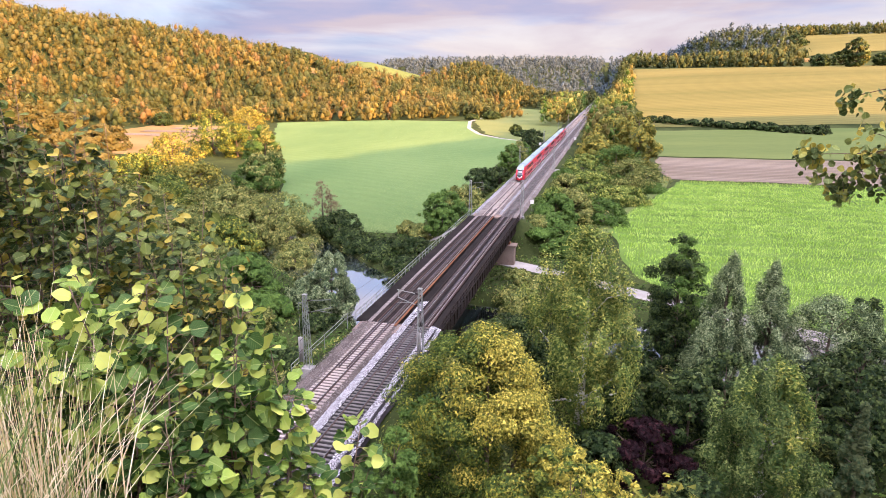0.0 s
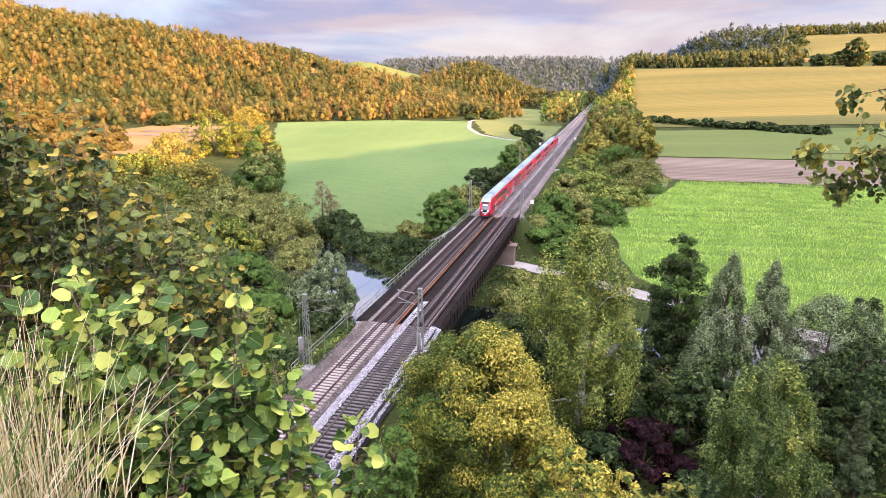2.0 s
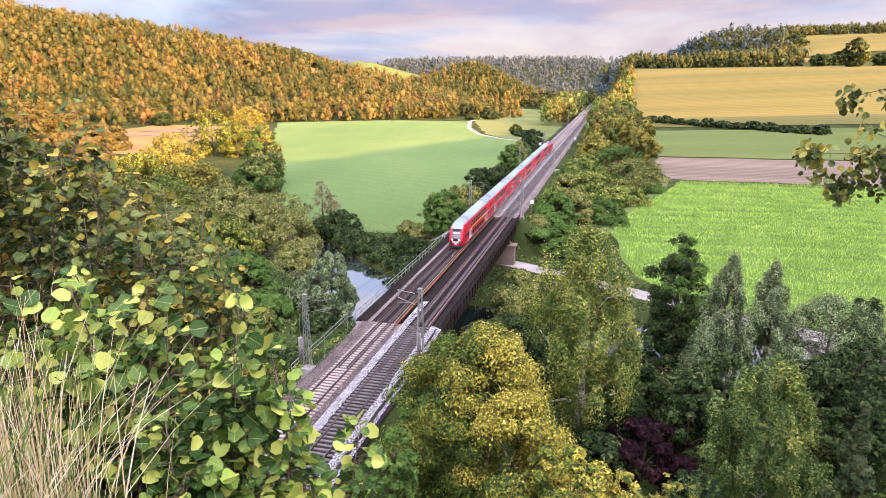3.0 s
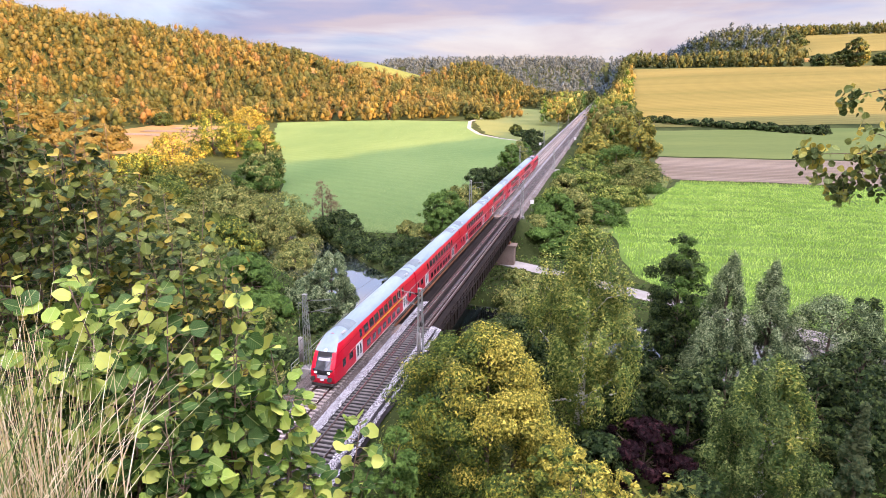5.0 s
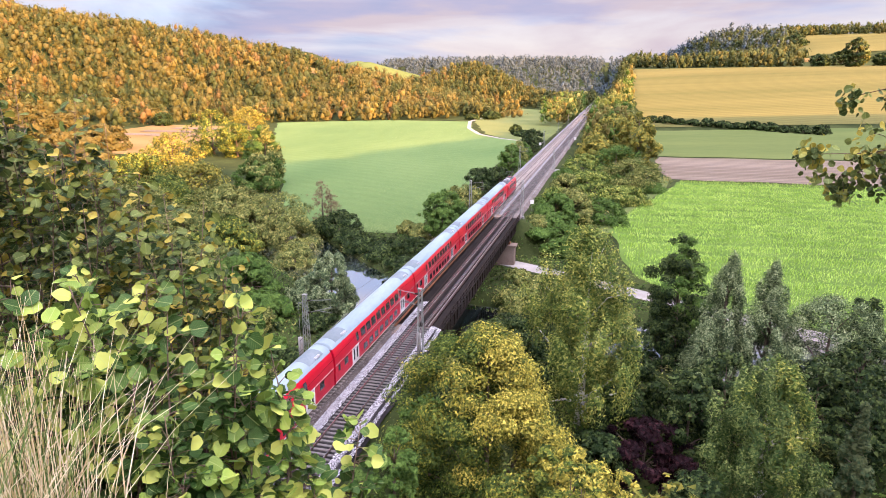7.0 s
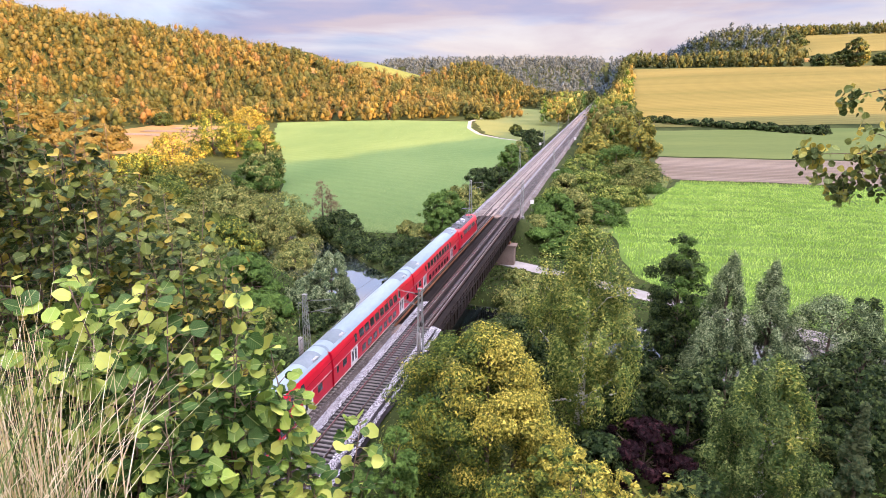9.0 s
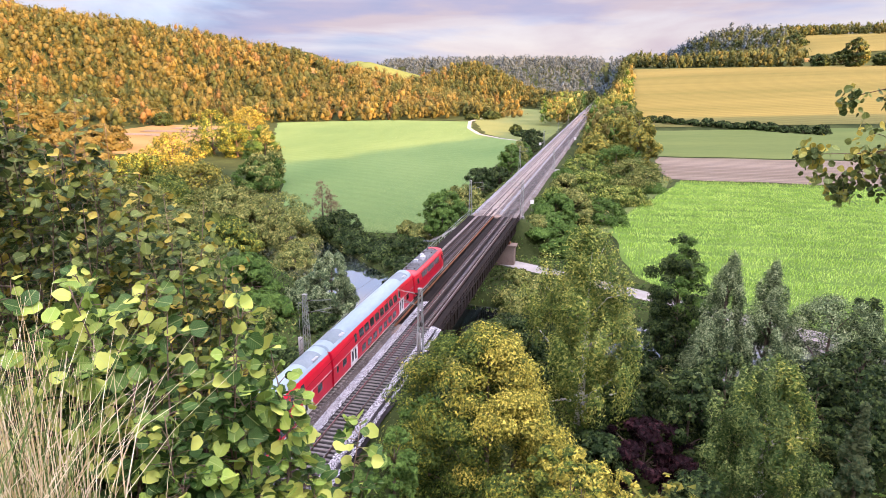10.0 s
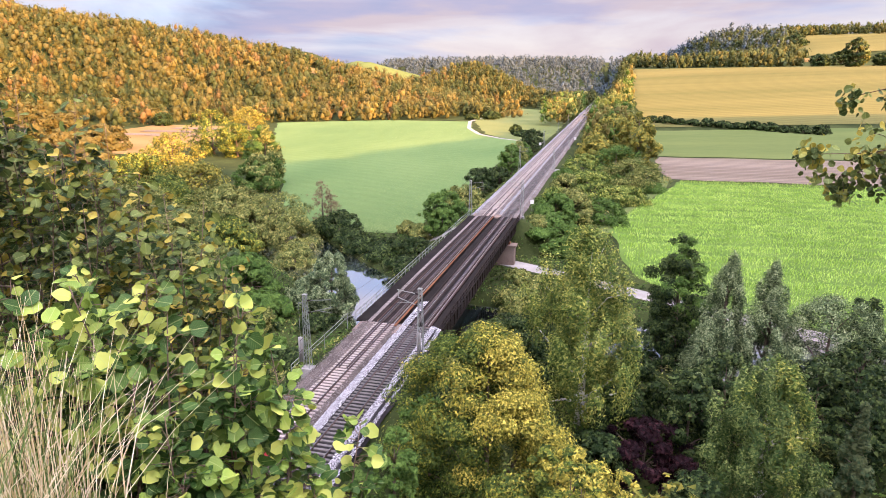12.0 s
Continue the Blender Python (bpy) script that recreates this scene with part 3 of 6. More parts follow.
# ---- bridge ----
def build_bridge():
    br = thing("railway_bridge", 0, 0, 0, "long steel girder railway bridge with rusty beams over the river", "bridge")
    L0, L1 = BR0, BR1
    bm = bmesh.new()
    box(bm, -4.15, -2.55, L0, L1, -0.42, -0.30)
    part("walkway", bm, M_DECK, br, "dark brown plank walkway")
    for x0, x1, m in ((-2.55, -2.05, M_DECKPALE), (-2.0, -1.5, M_STEEL_BROWN)):
        bm = bmesh.new()
        box(bm, x0, x1, L0, L1, -0.42, -0.29)
        part("timber_strip", bm, m, br, "grey-brown weathered timber strip")
    bm = bmesh.new()
    for x in (-1.1, 1.35):
        box(bm, x - 0.18, x + 0.18, L0, L1, -2.6, -0.30)
    part("girder", bm, M_STEEL_BROWN, br)
    bm = bmesh.new()
    box(bm, 1.34, 1.60, L0 - 1, L1, -0.22, -0.10)
    part("edge_beam", bm, M_RUST, br, "orange rusty steel edge beam")
    bm = bmesh.new()
    box(bm, -1.5, 1.28, L0, L1, -0.42, -0.33)
    part("deck_plate", bm, M_STEEL_BROWN, br)
    bm = bmesh.new()
    box(bm, 1.62, 2.6, L0 + 6, L1, -0.75, -0.62)
    part("middle_grating", bm, M_DECK, br, "dark sunken grating between the tracks")
    bm = bmesh.new()
    box(bm, 2.6, 6.75, L0, L1, -0.50, -0.40)
    part("deck_plate", bm, M_DECK, br)
    # lengthwise planks between and beside the rails
    pick = random.Random(14)
    for xc in (0, X2):
        for dx in (-1.24, -1.02, -0.60, -0.27, -0.09, 0.09, 0.27, 0.60, 1.02, 1.24):
            w = pick.uniform(0.11, 0.17)
            bm = bmesh.new()
            box(bm, xc + dx - w / 2, xc + dx + w / 2, L0, L1, -0.34, -0.17 + pick.uniform(0, 0.04), 0.01)
            part("plank", bm, pick.choice([M_DECKPALE, M_DECKPALE, M_STEEL_BROWN, M_DECK, M_RAIL]), br)
    # sleepers on the bridge
    bm = bmesh.new()
    box(bm, -1.45, 1.45, -0.12, 0.12, -0.38, -0.22, 0.015)
    first = part("bridge_sleeper", bm, M_STEEL_BROWN, br)
    first.location = (0, L0 + 0.4, 0)
    for xc in (0, X2):
        y = L0 + 1.1
        while y < L1:
            o = from_mesh("bridge_sleeper", first.data, br)
            o.location = (xc, y, -0.006)
            y += 0.68
    # outer girders with stiffeners
    for x in (X2 - 1.6, 6.65):
        bm = bmesh.new()
        box(bm, x - 0.06, x + 0.06, L0, L1, -3.0, -0.35)
        box(bm, x - 0.2, x + 0.2, L0, L1, -3.06, -3.0)
        y = L0 + 0.5
        while y < L1:
            box(bm, x - 0.16, x + 0.16, y - 0.03, y + 0.03, -3.0, -0.5)
            y += 2.0
        part("girder", bm, M_STEEL_BROWN, br)
    # handrails
    for x, lat, mat in ((-4.1, False, M_STEEL_GREY), (7.35, True, M_STEEL_BROWN)):
        bm = bmesh.new()
        z0 = -0.3
        y = L0
        while y <= L1:
            beam(bm, (x, y, z0 - 0.4), (x, y, z0 + 1.1), 0.07)
            if lat:
                beam(bm, (x, y, z0 - 0.1), (6.7, y, z0 - 0.1), 0.1)
                beam(bm, (x, y, z0 - 0.1), (6.65, y, z0 - 1.2), 0.07)
            y += 1.9
        for zz in (1.1, 0.55) if not lat else (1.1, 0.55, 0.0):
            beam(bm, (x, L0 - (0 if lat else 0), z0 + zz), (x, L1, z0 + zz), 0.06)
        if lat:
            y = L0
            while y + 1.9 <= L1:
                beam(bm, (x, y, z0), (x, y + 1.9, z0 + 1.1), 0.04)
                beam(bm, (x, y + 1.9, z0), (x, y, z0 + 1.1), 0.04)
                y += 1.9
        part("handrail", bm, mat, br, "brown lattice handrail" if lat else "grey steel handrail")
    bm = bmesh.new()
    run = [(-4.1, L0, 0.8), (-5.0, L0 - 0.6, 0.7), (-6.2, L0 - 5, -0.6), (-7.6, L0 - 11, -2.0)]
    for a, b in zip(run, run[1:]):
        beam(bm, a, b, 0.06)
        beam(bm, (a[0], a[1], a[2] - 0.5), (b[0], b[1], b[2] - 0.5), 0.05)
    for a in run[1:]:
        beam(bm, (a[0], a[1], a[2]), (a[0], a[1], a[2] - 2.0), 0.07)
    part("stair_handrail", bm, M_STEEL_GREY, br, "grey steel handrail down the slope")
    bm = bmesh.new()
    box(bm, 6.75, 7.4, L0, L1, -0.46, -0.40)
    part("walkway", bm, M_DECK, br)
    # abutments and piers
    for y0, y1, nm in ((L0 - 3, L0 + 0.6, "abutment"), (L1 - 0.6, L1 + 3, "abutment"), (129, 131.2, "pier")):
        bm = bmesh.new()
        if nm == "pier":
            box(bm, -2.2, 8.0, y0, y1, -12, -4.1, 0.25)
            box(bm, -2.5, 8.3, y0 - 0.2, y1 + 0.2, -4.1, -3.6, 0.08)
        else:
            box(bm, -3.6, 7.2, y0, y1, -10, -3.1, 0.1)
            box(bm, -3.4, 6.6, y0 if y0 < 100 else y0 + 0.7, y1 - 0.7 if y0 < 100 else y1, -3.1, -0.34)
        part(nm, bm, M_PIER, br, "reddish sandstone block pier" if nm == "pier" else "")
        if nm == "pier":
            for x in (-1.1, 1.35, X2 - 1.6, 6.65):
                bm = bmesh.new()
                box(bm, x - 0.35, x + 0.35, y0 + 0.5, y1 - 0.5, -3.6, -3.06, 0.08)
                part("bearing", bm, M_RUST, br)


build_bridge()


# ---- catenary masts ----
def lattice_mast(name, x, y, z, h, arm, label):
    t = thing(name, x, y, z, label, "mast", "railway masts")
    bm = bmesh.new()
    b, c = 0.34, 0.17
    for sx in (-1, 1):
        for sy in (-1, 1):
            beam(bm, (sx * b, sy * b, 0), (sx * c, sy * c, h), 0.065)
    k = int(h / 0.75)
    for i in range(k):
        f0, f1 = i / k, (i + 1) / k
        w0, w1 = b + (c - b) * f0, b + (c - b) * f1
        s = 1 if i % 2 else -1
        for side in (-1, 1):
            beam(bm, (-s * w0, side * w0, f0 * h), (s * w1, side * w1, f1 * h), 0.032)
            beam(bm, (side * w0, -s * w0, f0 * h), (side * w1, s * w1, f1 * h), 0.032)
    box(bm, -0.24, 0.24, -0.24, 0.24, h, h + 0.1)
    part("lattice_post", bm, M_STEEL_GREY, t)
    bm = bmesh.new()
    box(bm, -0.6, 0.6, -0.6, 0.6, -1.5, 0.05, 0.05)
    part("footing", bm, M_CONCRETE, t)
    d = arm
    bm = bmesh.new()
    beam(bm, (0, 0, h - 0.6), (d, 0, h - 0.25), 0.07)
    beam(bm, (0, 0, h - 2.0), (d, 0, h - 1.1), 0.07)
    beam(bm, (d * 0.95, 0, h - 0.3), (d * 0.95, 0, h - 1.15), 0.04)
    beam(bm, (d * 0.5, 0, h - 1.6), (d, 0, h - 1.7), 0.045)
    part("cantilever_arm", bm, M_STEEL_GREY, t)
    bm = bmesh.new()
    tube(bm, [(d * 0.1, 0, h - 0.58), (d * 0.22, 0, h - 0.53)], [0.09, 0.09], 8)
    tube(bm, [(d * 0.1, 0, h - 1.92), (d * 0.22, 0, h - 1.82)], [0.09, 0.09], 8)
    part("insulator", bm, M_STEEL_BROWN, t)
    return t


for my, first in ((61, True), (142.5, False), (224, False), (304, False), (385, False), (470, False)):
    for side in (-1, 1):
        x = -4.2 if side < 0 else (7.1 if my > 100 else 6.95)
        yy = my - 2 if (side < 0 and my < 100) else my + (3 if side > 0 else 0)
        h = 8.2
        m = lattice_mast("catenary_mast", x, yy, -0.8, h, 3.0 if side < 0 else -2.6, "grey lattice steel mast carrying the overhead line")
        if my < 100:
            bm = bmesh.new()
            sx = -0.75 if side < 0 else 0.0
            sy = 0.0 if side < 0 else -0.62
            for dx in (-0.13, 0.13):
                tube(bm, [(sx + dx, sy, 0.6), (sx + dx, sy, 3.4)], [0.13, 0.13], 10)
            part("tension_weight", bm, M_CONCRETE, m, "stack of concrete tensioning weights")
            bm = bmesh.new()
            beam(bm, (sx, sy, 3.4), (sx, sy, h - 0.9), 0.03)
            beam(bm, (sx, sy, h - 0.9), (0, 0, h - 0.9), 0.08)
            part("tension_rope", bm, M_STEEL_GREY, m)


def wire(name, xa, za, sag, r, lab):
    bm = bmesh.new()
    ys = [-20, 61, 142.5, 224, 304, 385, 470]
    pts = []
    for a, b in zip(ys, ys[1:]):
        for i in range(8):
            f = i / 8
            pts.append((xa, a + (b - a) * f, za - sag * 4 * f * (1 - f)))
    pts.append((xa, ys[-1], za))
    tube(bm, pts, [r] * len(pts), 4)
    tagged(part(name, bm, M_STEEL_BROWN), lab, "wire", "overhead wires")


wire("contact_wire", 0.0, 5.55, 0.05, 0.014, "dark thin contact wire above the track")
wire("carrier_wire", 0.0, 7.1, 1.1, 0.014, "dark thin sagging carrier wire above the track")
wire("contact_wire", X2, 5.55, 0.05, 0.014, "dark thin contact wire above the track")
wire("carrier_wire", X2, 7.1, 1.1, 0.014, "dark thin sagging carrier wire above the track")
wire("feeder_wire", -4.6, 7.6, 0.8, 0.014, "dark feeder wire beside the masts")


# ---- trees ----
def crown_profile(kind, u):
    if kind == "round":
        return np.sqrt(np.clip(1 - ((u - 0.42) / 0.6) ** 2, 0.02, 1))
    if kind == "column":
        return np.clip(np.sin(np.clip(u * 0.86 + 0.12, 0, 1) * np.pi) ** 0.6, 0.08, 1)
    if kind == "spire":
        return np.clip((1 - u) ** 0.6 * np.minimum(1, 0.55 + 1.8 * u), 0.06, 1)
    if kind == "cone":
        return np.clip(1 - u, 0.03, 1) ** 0.9
    return np.sqrt(np.clip(1 - ((u - 0.35) / 0.68) ** 2, 0.02, 1)) * (1 - 0.25 * u)


def tree(name, x, y, top, r, leaf_mat, seed, kind="round", leaves=5000, leaf=0.34, low=0.16, label="", category="tree", group="", bark=None, clumps=70, droop=0.0, base=None, gap=0.0, sun_side=0.0, share=0.33):
    """A tree: tapered trunk with limbs, and a crown of leaf clumps with gaps. top: height of its tip; a second leaf
    material puts sunlight and autumn tint into the share of its clumps highest up and to the right."""
    rng = np.random.default_rng(seed)
    z0 = float(land(x, y)) if base is None else base
    h = top - z0
    t = thing(name, x, y, z0, label, category, group)
    clumps = int(clumps * 1.6)
    u = rng.uniform(0, 1, clumps) ** 0.9
    a = rng.uniform(0, 2 * np.pi, clumps)
    prof = crown_profile(kind, u)
    lob = 1 + 0.2 * np.sin(2 * a + seed) + 0.16 * np.sin(3 * a + 2 * seed) + 0.12 * np.sin(7 * u + a)
    cs = r * (0.12 + 0.14 * rng.random(clumps)) * (0.6 + 0.4 * prof)
    rad = np.maximum(prof * r * lob * np.sqrt(rng.uniform(0.12 if kind in ("column", "spire") else 0.38, 1.08, clumps)) - cs * 0.4, 0)
    zc = h * (low + (1 - low) * u) - cs * 0.55
    cc = np.stack([rad * np.cos(a), rad * np.sin(a), zc], 1)
    # sunlight put into the leaf colour: high and +x clumps take the second material
    sunward = 0.55 * u + 0.30 * np.cos(a - sun_side) + 0.24 * rng.normal(size=clumps)
    if gap:
        keep = rng.random(clumps) > gap
        cc, cs, a, sunward = cc[keep], cs[keep], a[keep], sunward[keep]
    k = len(cc)
    w = cs ** 2
    idx = rng.choice(k, leaves, p=w / w.sum())
    d = unit(rng.normal(size=(leaves, 3)))
    d[:, 2] = np.where(rng.random(leaves) < 0.6, np.abs(d[:, 2]), d[:, 2]) * 0.85
    rr = rng.uniform(0.3, 1, leaves) ** 0.45
    stray = rng.random(leaves) < 0.12
    rr = np.where(stray, rr * rng.uniform(1.0, 1.6, leaves), rr)
    off = d * (cs[idx] * rr)[:, None]
    if droop:
        off[:, 2] *= 1 + droop
        off[:, 2] -= droop * cs[idx] * 0.8 * rng.random(leaves)
        off[:, :2] *= 0.72
    if kind == "spire":
        # leafy shoots that point upwards
        off[:, 2] *= 2.1
        off[:, :2] *= 0.62
    c = cc[idx] + off
    out = unit(c - np.array([0, 0, h * (low + (1 - low) * 0.4)]))
    nrm = d * 0.85 + out * 0.4 + np.array([0, 0, 0.3]) + rng.normal(size=(leaves, 3)) * 0.34
    v, f = leaf_quads(c, nrm, leaf * rng.uniform(0.55, 1.35, leaves), rng, 1.9 if droop else 1.5)
    mats = leaf_mat if isinstance(leaf_mat, tuple) else (leaf_mat,)
    late = (sunward[idx] + 0.07 * rng.normal(size=leaves) > np.quantile(sunward, 1 - share)) if len(mats) > 1 else np.zeros(leaves, bool)
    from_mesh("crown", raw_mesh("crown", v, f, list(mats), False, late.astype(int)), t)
    bm = bmesh.new()
    tr = max(0.05, 0.017 * h + 0.015 * r)
    lean = rng.normal(size=2) * 0.02 * h
    tp = [(lean[0] * q, lean[1] * q, h * q * 0.9 - 0.3) for q in (0, 0.12, 0.3, 0.5, 0.75, 1)]
    tube(bm, tp, [tr * 1.35, tr, tr * 0.8, tr * 0.6, tr * 0.34, tr * 0.08], 8)
    for i in rng.permutation(k)[: min(k, 14)]:
        e = cc[i]
        s = max(0.12, (e[2] - np.hypot(e[0], e[1]) * 0.8) / h)
        s = min(s, 0.8)
        st = np.array([lean[0] * s / 0.9, lean[1] * s / 0.9, h * s - 0.3])
        md = (st + e) / 2 + np.array([0, 0, 0.06 * h]) * rng.uniform(-0.3, 1)
        q = tr * (1 - s) * 0.55 + 0.02
        tube(bm, [st, md, e], [q, q * 0.6, q * 0.15], 5)
    part("trunk", bm, bark or M_BARK, t)
    return t


def bushes(name, spots, leaf_mat, seed, leaves, leaf, label):
    """Separate shrubs, each an object of its own. spots: x, y, height, radius."""
    for i, (x, y, h, r) in enumerate(spots):
        tree(name, x, y, float(land(x, y)) + h, r, leaf_mat, seed + i, "round", leaves, leaf, 0.02, label, "shrub", name + "s", clumps=34)


def icosphere():
    bm = bmesh.new()
    bmesh.ops.create_icosphere(bm, subdivisions=1, radius=1.0)
    bm.verts.ensure_lookup_table()
    v, f = np.array([p.co[:] for p in bm.verts]), np.array([[q.index for q in p.verts] for p in bm.faces])
    bm.free()
    return v, f


def forest(name, pos, height, radius, mats, weights, seed, quads, label, leaf=0.6, fir=0.08, lump=5):
    """Far woodland, uncountable: one object of many crowns, each of lumps covered with leaf sprays."""
    rng = np.random.default_rng(seed)
    n = len(pos)
    h = height * rng.uniform(0.65, 1.3, n)
    r = radius * rng.uniform(0.6, 1.2, n)
    conifer = rng.random(n) < fir
    patch = np.sin(pos[:, 0] * 0.031 + 2 * np.sin(pos[:, 1] * 0.02)) * np.cos(pos[:, 1] * 0.037)
    cum = np.cumsum(weights) / np.sum(weights)
    pick = np.searchsorted(cum, np.clip(0.5 + 0.2 * patch + rng.uniform(-0.42, 0.42, n), 0, 0.999))
    pick = np.where(conifer, 0, np.minimum(pick, len(mats) - 1))
    la = rng.uniform(0, 6.28, (n, 1)) + np.arange(lump)[None] * 2.4 + rng.normal(size=(n, lump)) * 0.3
    lu = np.linspace(0.26, 0.9, lump)[None] + rng.normal(size=(n, lump)) * 0.05
    lr = np.where(conifer[:, None], (1.05 - lu) * 0.75, np.sqrt(np.clip(1 - ((lu - 0.42) / 0.52) ** 2, 0.02, 1)))
    lc = np.stack([np.cos(la) * lr * 0.36 * r[:, None], np.sin(la) * lr * 0.36 * r[:, None], lu * h[:, None] * np.where(conifer, 1.15, 1)[:, None]], -1)
    ls = r[:, None] * rng.uniform(0.52, 0.78, (n, lump)) * np.where(conifer[:, None], 0.55, 1)
    # lumps
    sv, sf = icosphere()
    k = len(sv)
    wob = rng.uniform(0.4, 0.76, (n, lump, k, 1))
    cv = (lc[:, :, None] + sv[None, None] * wob * ls[:, :, None, None] * np.array([0.85, 0.85, 1.15]) + pos[:, None, None]).reshape(-1, 3)
    cf = (sf[None] + (np.arange(n * lump) * k)[:, None, None]).reshape(-1, 3)
    # sprays of leaves over them
    ti = np.repeat(np.arange(n), quads)
    li = rng.integers(0, lump, n * quads)
    d = unit(rng.normal(size=(n * quads, 3)) + np.array([0, 0, 0.4]))
    c = lc[ti, li] + d * (ls[ti, li] * rng.uniform(0.7, 1.32, n * quads))[:, None] + pos[ti]
    nrm = d * 0.35 + unit(c - pos[ti] - np.stack([0 * ti, 0 * ti, 0.45 * h[ti]], 1)) * 0.6 + rng.normal(size=c.shape) * 0.7
    v, f = leaf_quads(c, nrm, leaf * rng.uniform(0.5, 1.5, len(c)), rng, 1.3)
    me = raw_mesh(name, np.concatenate([cv, v]), np.concatenate([cf, f + len(cv)]), mats, False, np.concatenate([np.repeat(pick, lump * len(sf)), pick[ti]]))
    return tagged(from_mesh(name, me), label, "woodland", kind="stuff")


def scatter(fn, x0, x1, y0, y1, gap, seed):
    rng = np.random.default_rng(seed)
    gx, gy = np.meshgrid(np.arange(x0, x1, gap), np.arange(y0, y1, gap))
    gx = gx + rng.uniform(-0.45, 0.45, gx.shape) * gap
    gy = gy + rng.uniform(-0.45, 0.45, gy.shape) * gap
    ok = fn(gx, gy)
    gx, gy = gx[ok], gy[ok]
    return np.stack([gx, gy, land(gx, gy) - 0.5], 1)


def on_left_hill(x, y):
    n, t = -0.6 * x + 0.8 * y, 0.8 * x + 0.6 * y
    w = 6 * np.sin(t * 0.05) + 4 * np.sin(t * 0.13)
    field1 = (x > -430) & (x < -170) & (y > 955) & (y < 1125)
    clearing = np.hypot(t - 190, (n - 800) * 0.8) < 17
    return (n > 592 + w) & (n < 905) & (t < 360) & (t > -250) & ~clearing & ~field1


forest("hillside_wood", scatter(on_left_hill, -900, 0, 100, 1100, 9.5, 1), 14.5, 7.2, [L_FOREST_DARK, L_FOREST_OLIVE, L_FOREST, L_FOREST_RED, L_FOREST_GOLD], [0.18, 0.38, 0.28, 0.07, 0.09], 11, 170, "broadleaf wood turning autumn gold on the hillside", 0.62, lump=4)


def on_middle_hill(x, y):
    n, t = -0.6 * x + 0.8 * y, 0.8 * x + 0.6 * y
    return (((t - 440) / 105) ** 2 + ((n - 850) / 100) ** 2 < 1) & (x < -70)


forest("knoll_wood", scatter(on_middle_hill, -420, 0, 600, 1150, 9, 2), 16, 6.6, [L_FOREST_DARK, L_FOREST_OLIVE, L_FOREST, L_FOREST_RED, L_FOREST_GOLD], [0.30, 0.34, 0.20, 0.06, 0.10], 12, 190, "gold and green wood covering a knoll")


def on_far(x, y):
    return (y > 1400 + 60 * np.sin(x * 0.01)) & (y < 2050) & (np.abs(x - y * -0.05) < 520)


forest("far_wood", scatter(on_far, -700, 700, 1330, 2060, 19, 3), 20, 10, [L_FAR_HAZE], [1], 13, 40, "dark wood on the far ridge, haze put into its bluish leaf colour", 1.6, 0.3, 3)


def on_right_top(x, y):
    u = 0.95 * y + 0.31 * x
    a = np.arctan2(x - 26, y)
    edge = (u > 800 + 8 * np.sin(x * 0.05)) & (u < 850) & (a < 0.14) & (x > 30)
    band = (u > 812 + 18 * np.sin(x * 0.03)) & (u < 1010) & (a > 0.118) & (a < 0.232 + 0.008 * np.sin(y * 0.05))
    crest = (u > 1165 + 10 * np.sin(x * 0.02)) & (u < 1250) & (a > 0.205) & (a < 0.33)
    return edge | band | crest


forest("hilltop_wood", scatter(on_right_top, 30, 620, 650, 1300, 9.5, 4), 13, 6.4, [L_FOREST_DARK, L_FOREST_OLIVE], [0.7, 0.3], 14, 110, "dark green wood along the hilltop")


def on_ridge_back(x, y):
    u = 0.95 * y + 0.31 * x
    a = np.arctan2(x - 26, y)
    return (u > 1010) & (y < 1620) & (a > 0.075) & (a < 0.225 + 0.03 * (u > 1250)) & (x > 60)


forest("ridge_wood", scatter(on_ridge_back, 60, 480, 800, 1640, 13, 7), 13, 7.5, [L_FOREST_DARK, L_FAR_HAZE], [0.6, 0.4], 17, 90, "dark wood over the ridge behind the fields", 0.9, lump=3)


def on_valley_back(x, y):
    # woods behind the pasture and along the valley's far floor
    return ((y > 865) & (y < 1010) & (x > -210) & (x < -26)) | ((y > 900) & (y < 1340) & (np.abs(x - 2) > 10) & (x > -160) & (x < 70)) | ((y > 640) & (y < 930) & (x > 12) & (x < 40))


forest("valley_wood", scatter(on_valley_back, -220, 80, 640, 1340, 11, 5), 15, 6.3, [L_FOREST_DARK, L_FOREST_OLIVE], [0.65, 0.35], 15, 80, "dense green wood on the valley floor", 0.7, lump=3)


def by_railway(x, y):
    lft = (y > 560) & (y < 870) & (x > -34) & (x < -9)
    rgt = (y > 300) & (y < 660) & (x > 14) & (x < 34 + 0.02 * (y - 300))
    return lft | rgt


forest("lineside_wood", scatter(by_railway, -40, 60, 290, 880, 7.5, 6), 19, 5.0, [L_GREEN, L_OLIVE, L_FOREST_GOLD], [0.35, 0.4, 0.25], 16, 220, "tall lineside trees with sunlit yellow tops", 0.5)


# ---- the train ----
def enamel(name, col, rough=0.3, dirt=0.85):
    return material(name, tuple(c * dirt for c in col), col, rough, 0.5, 5, 0.03, spec=0.25)


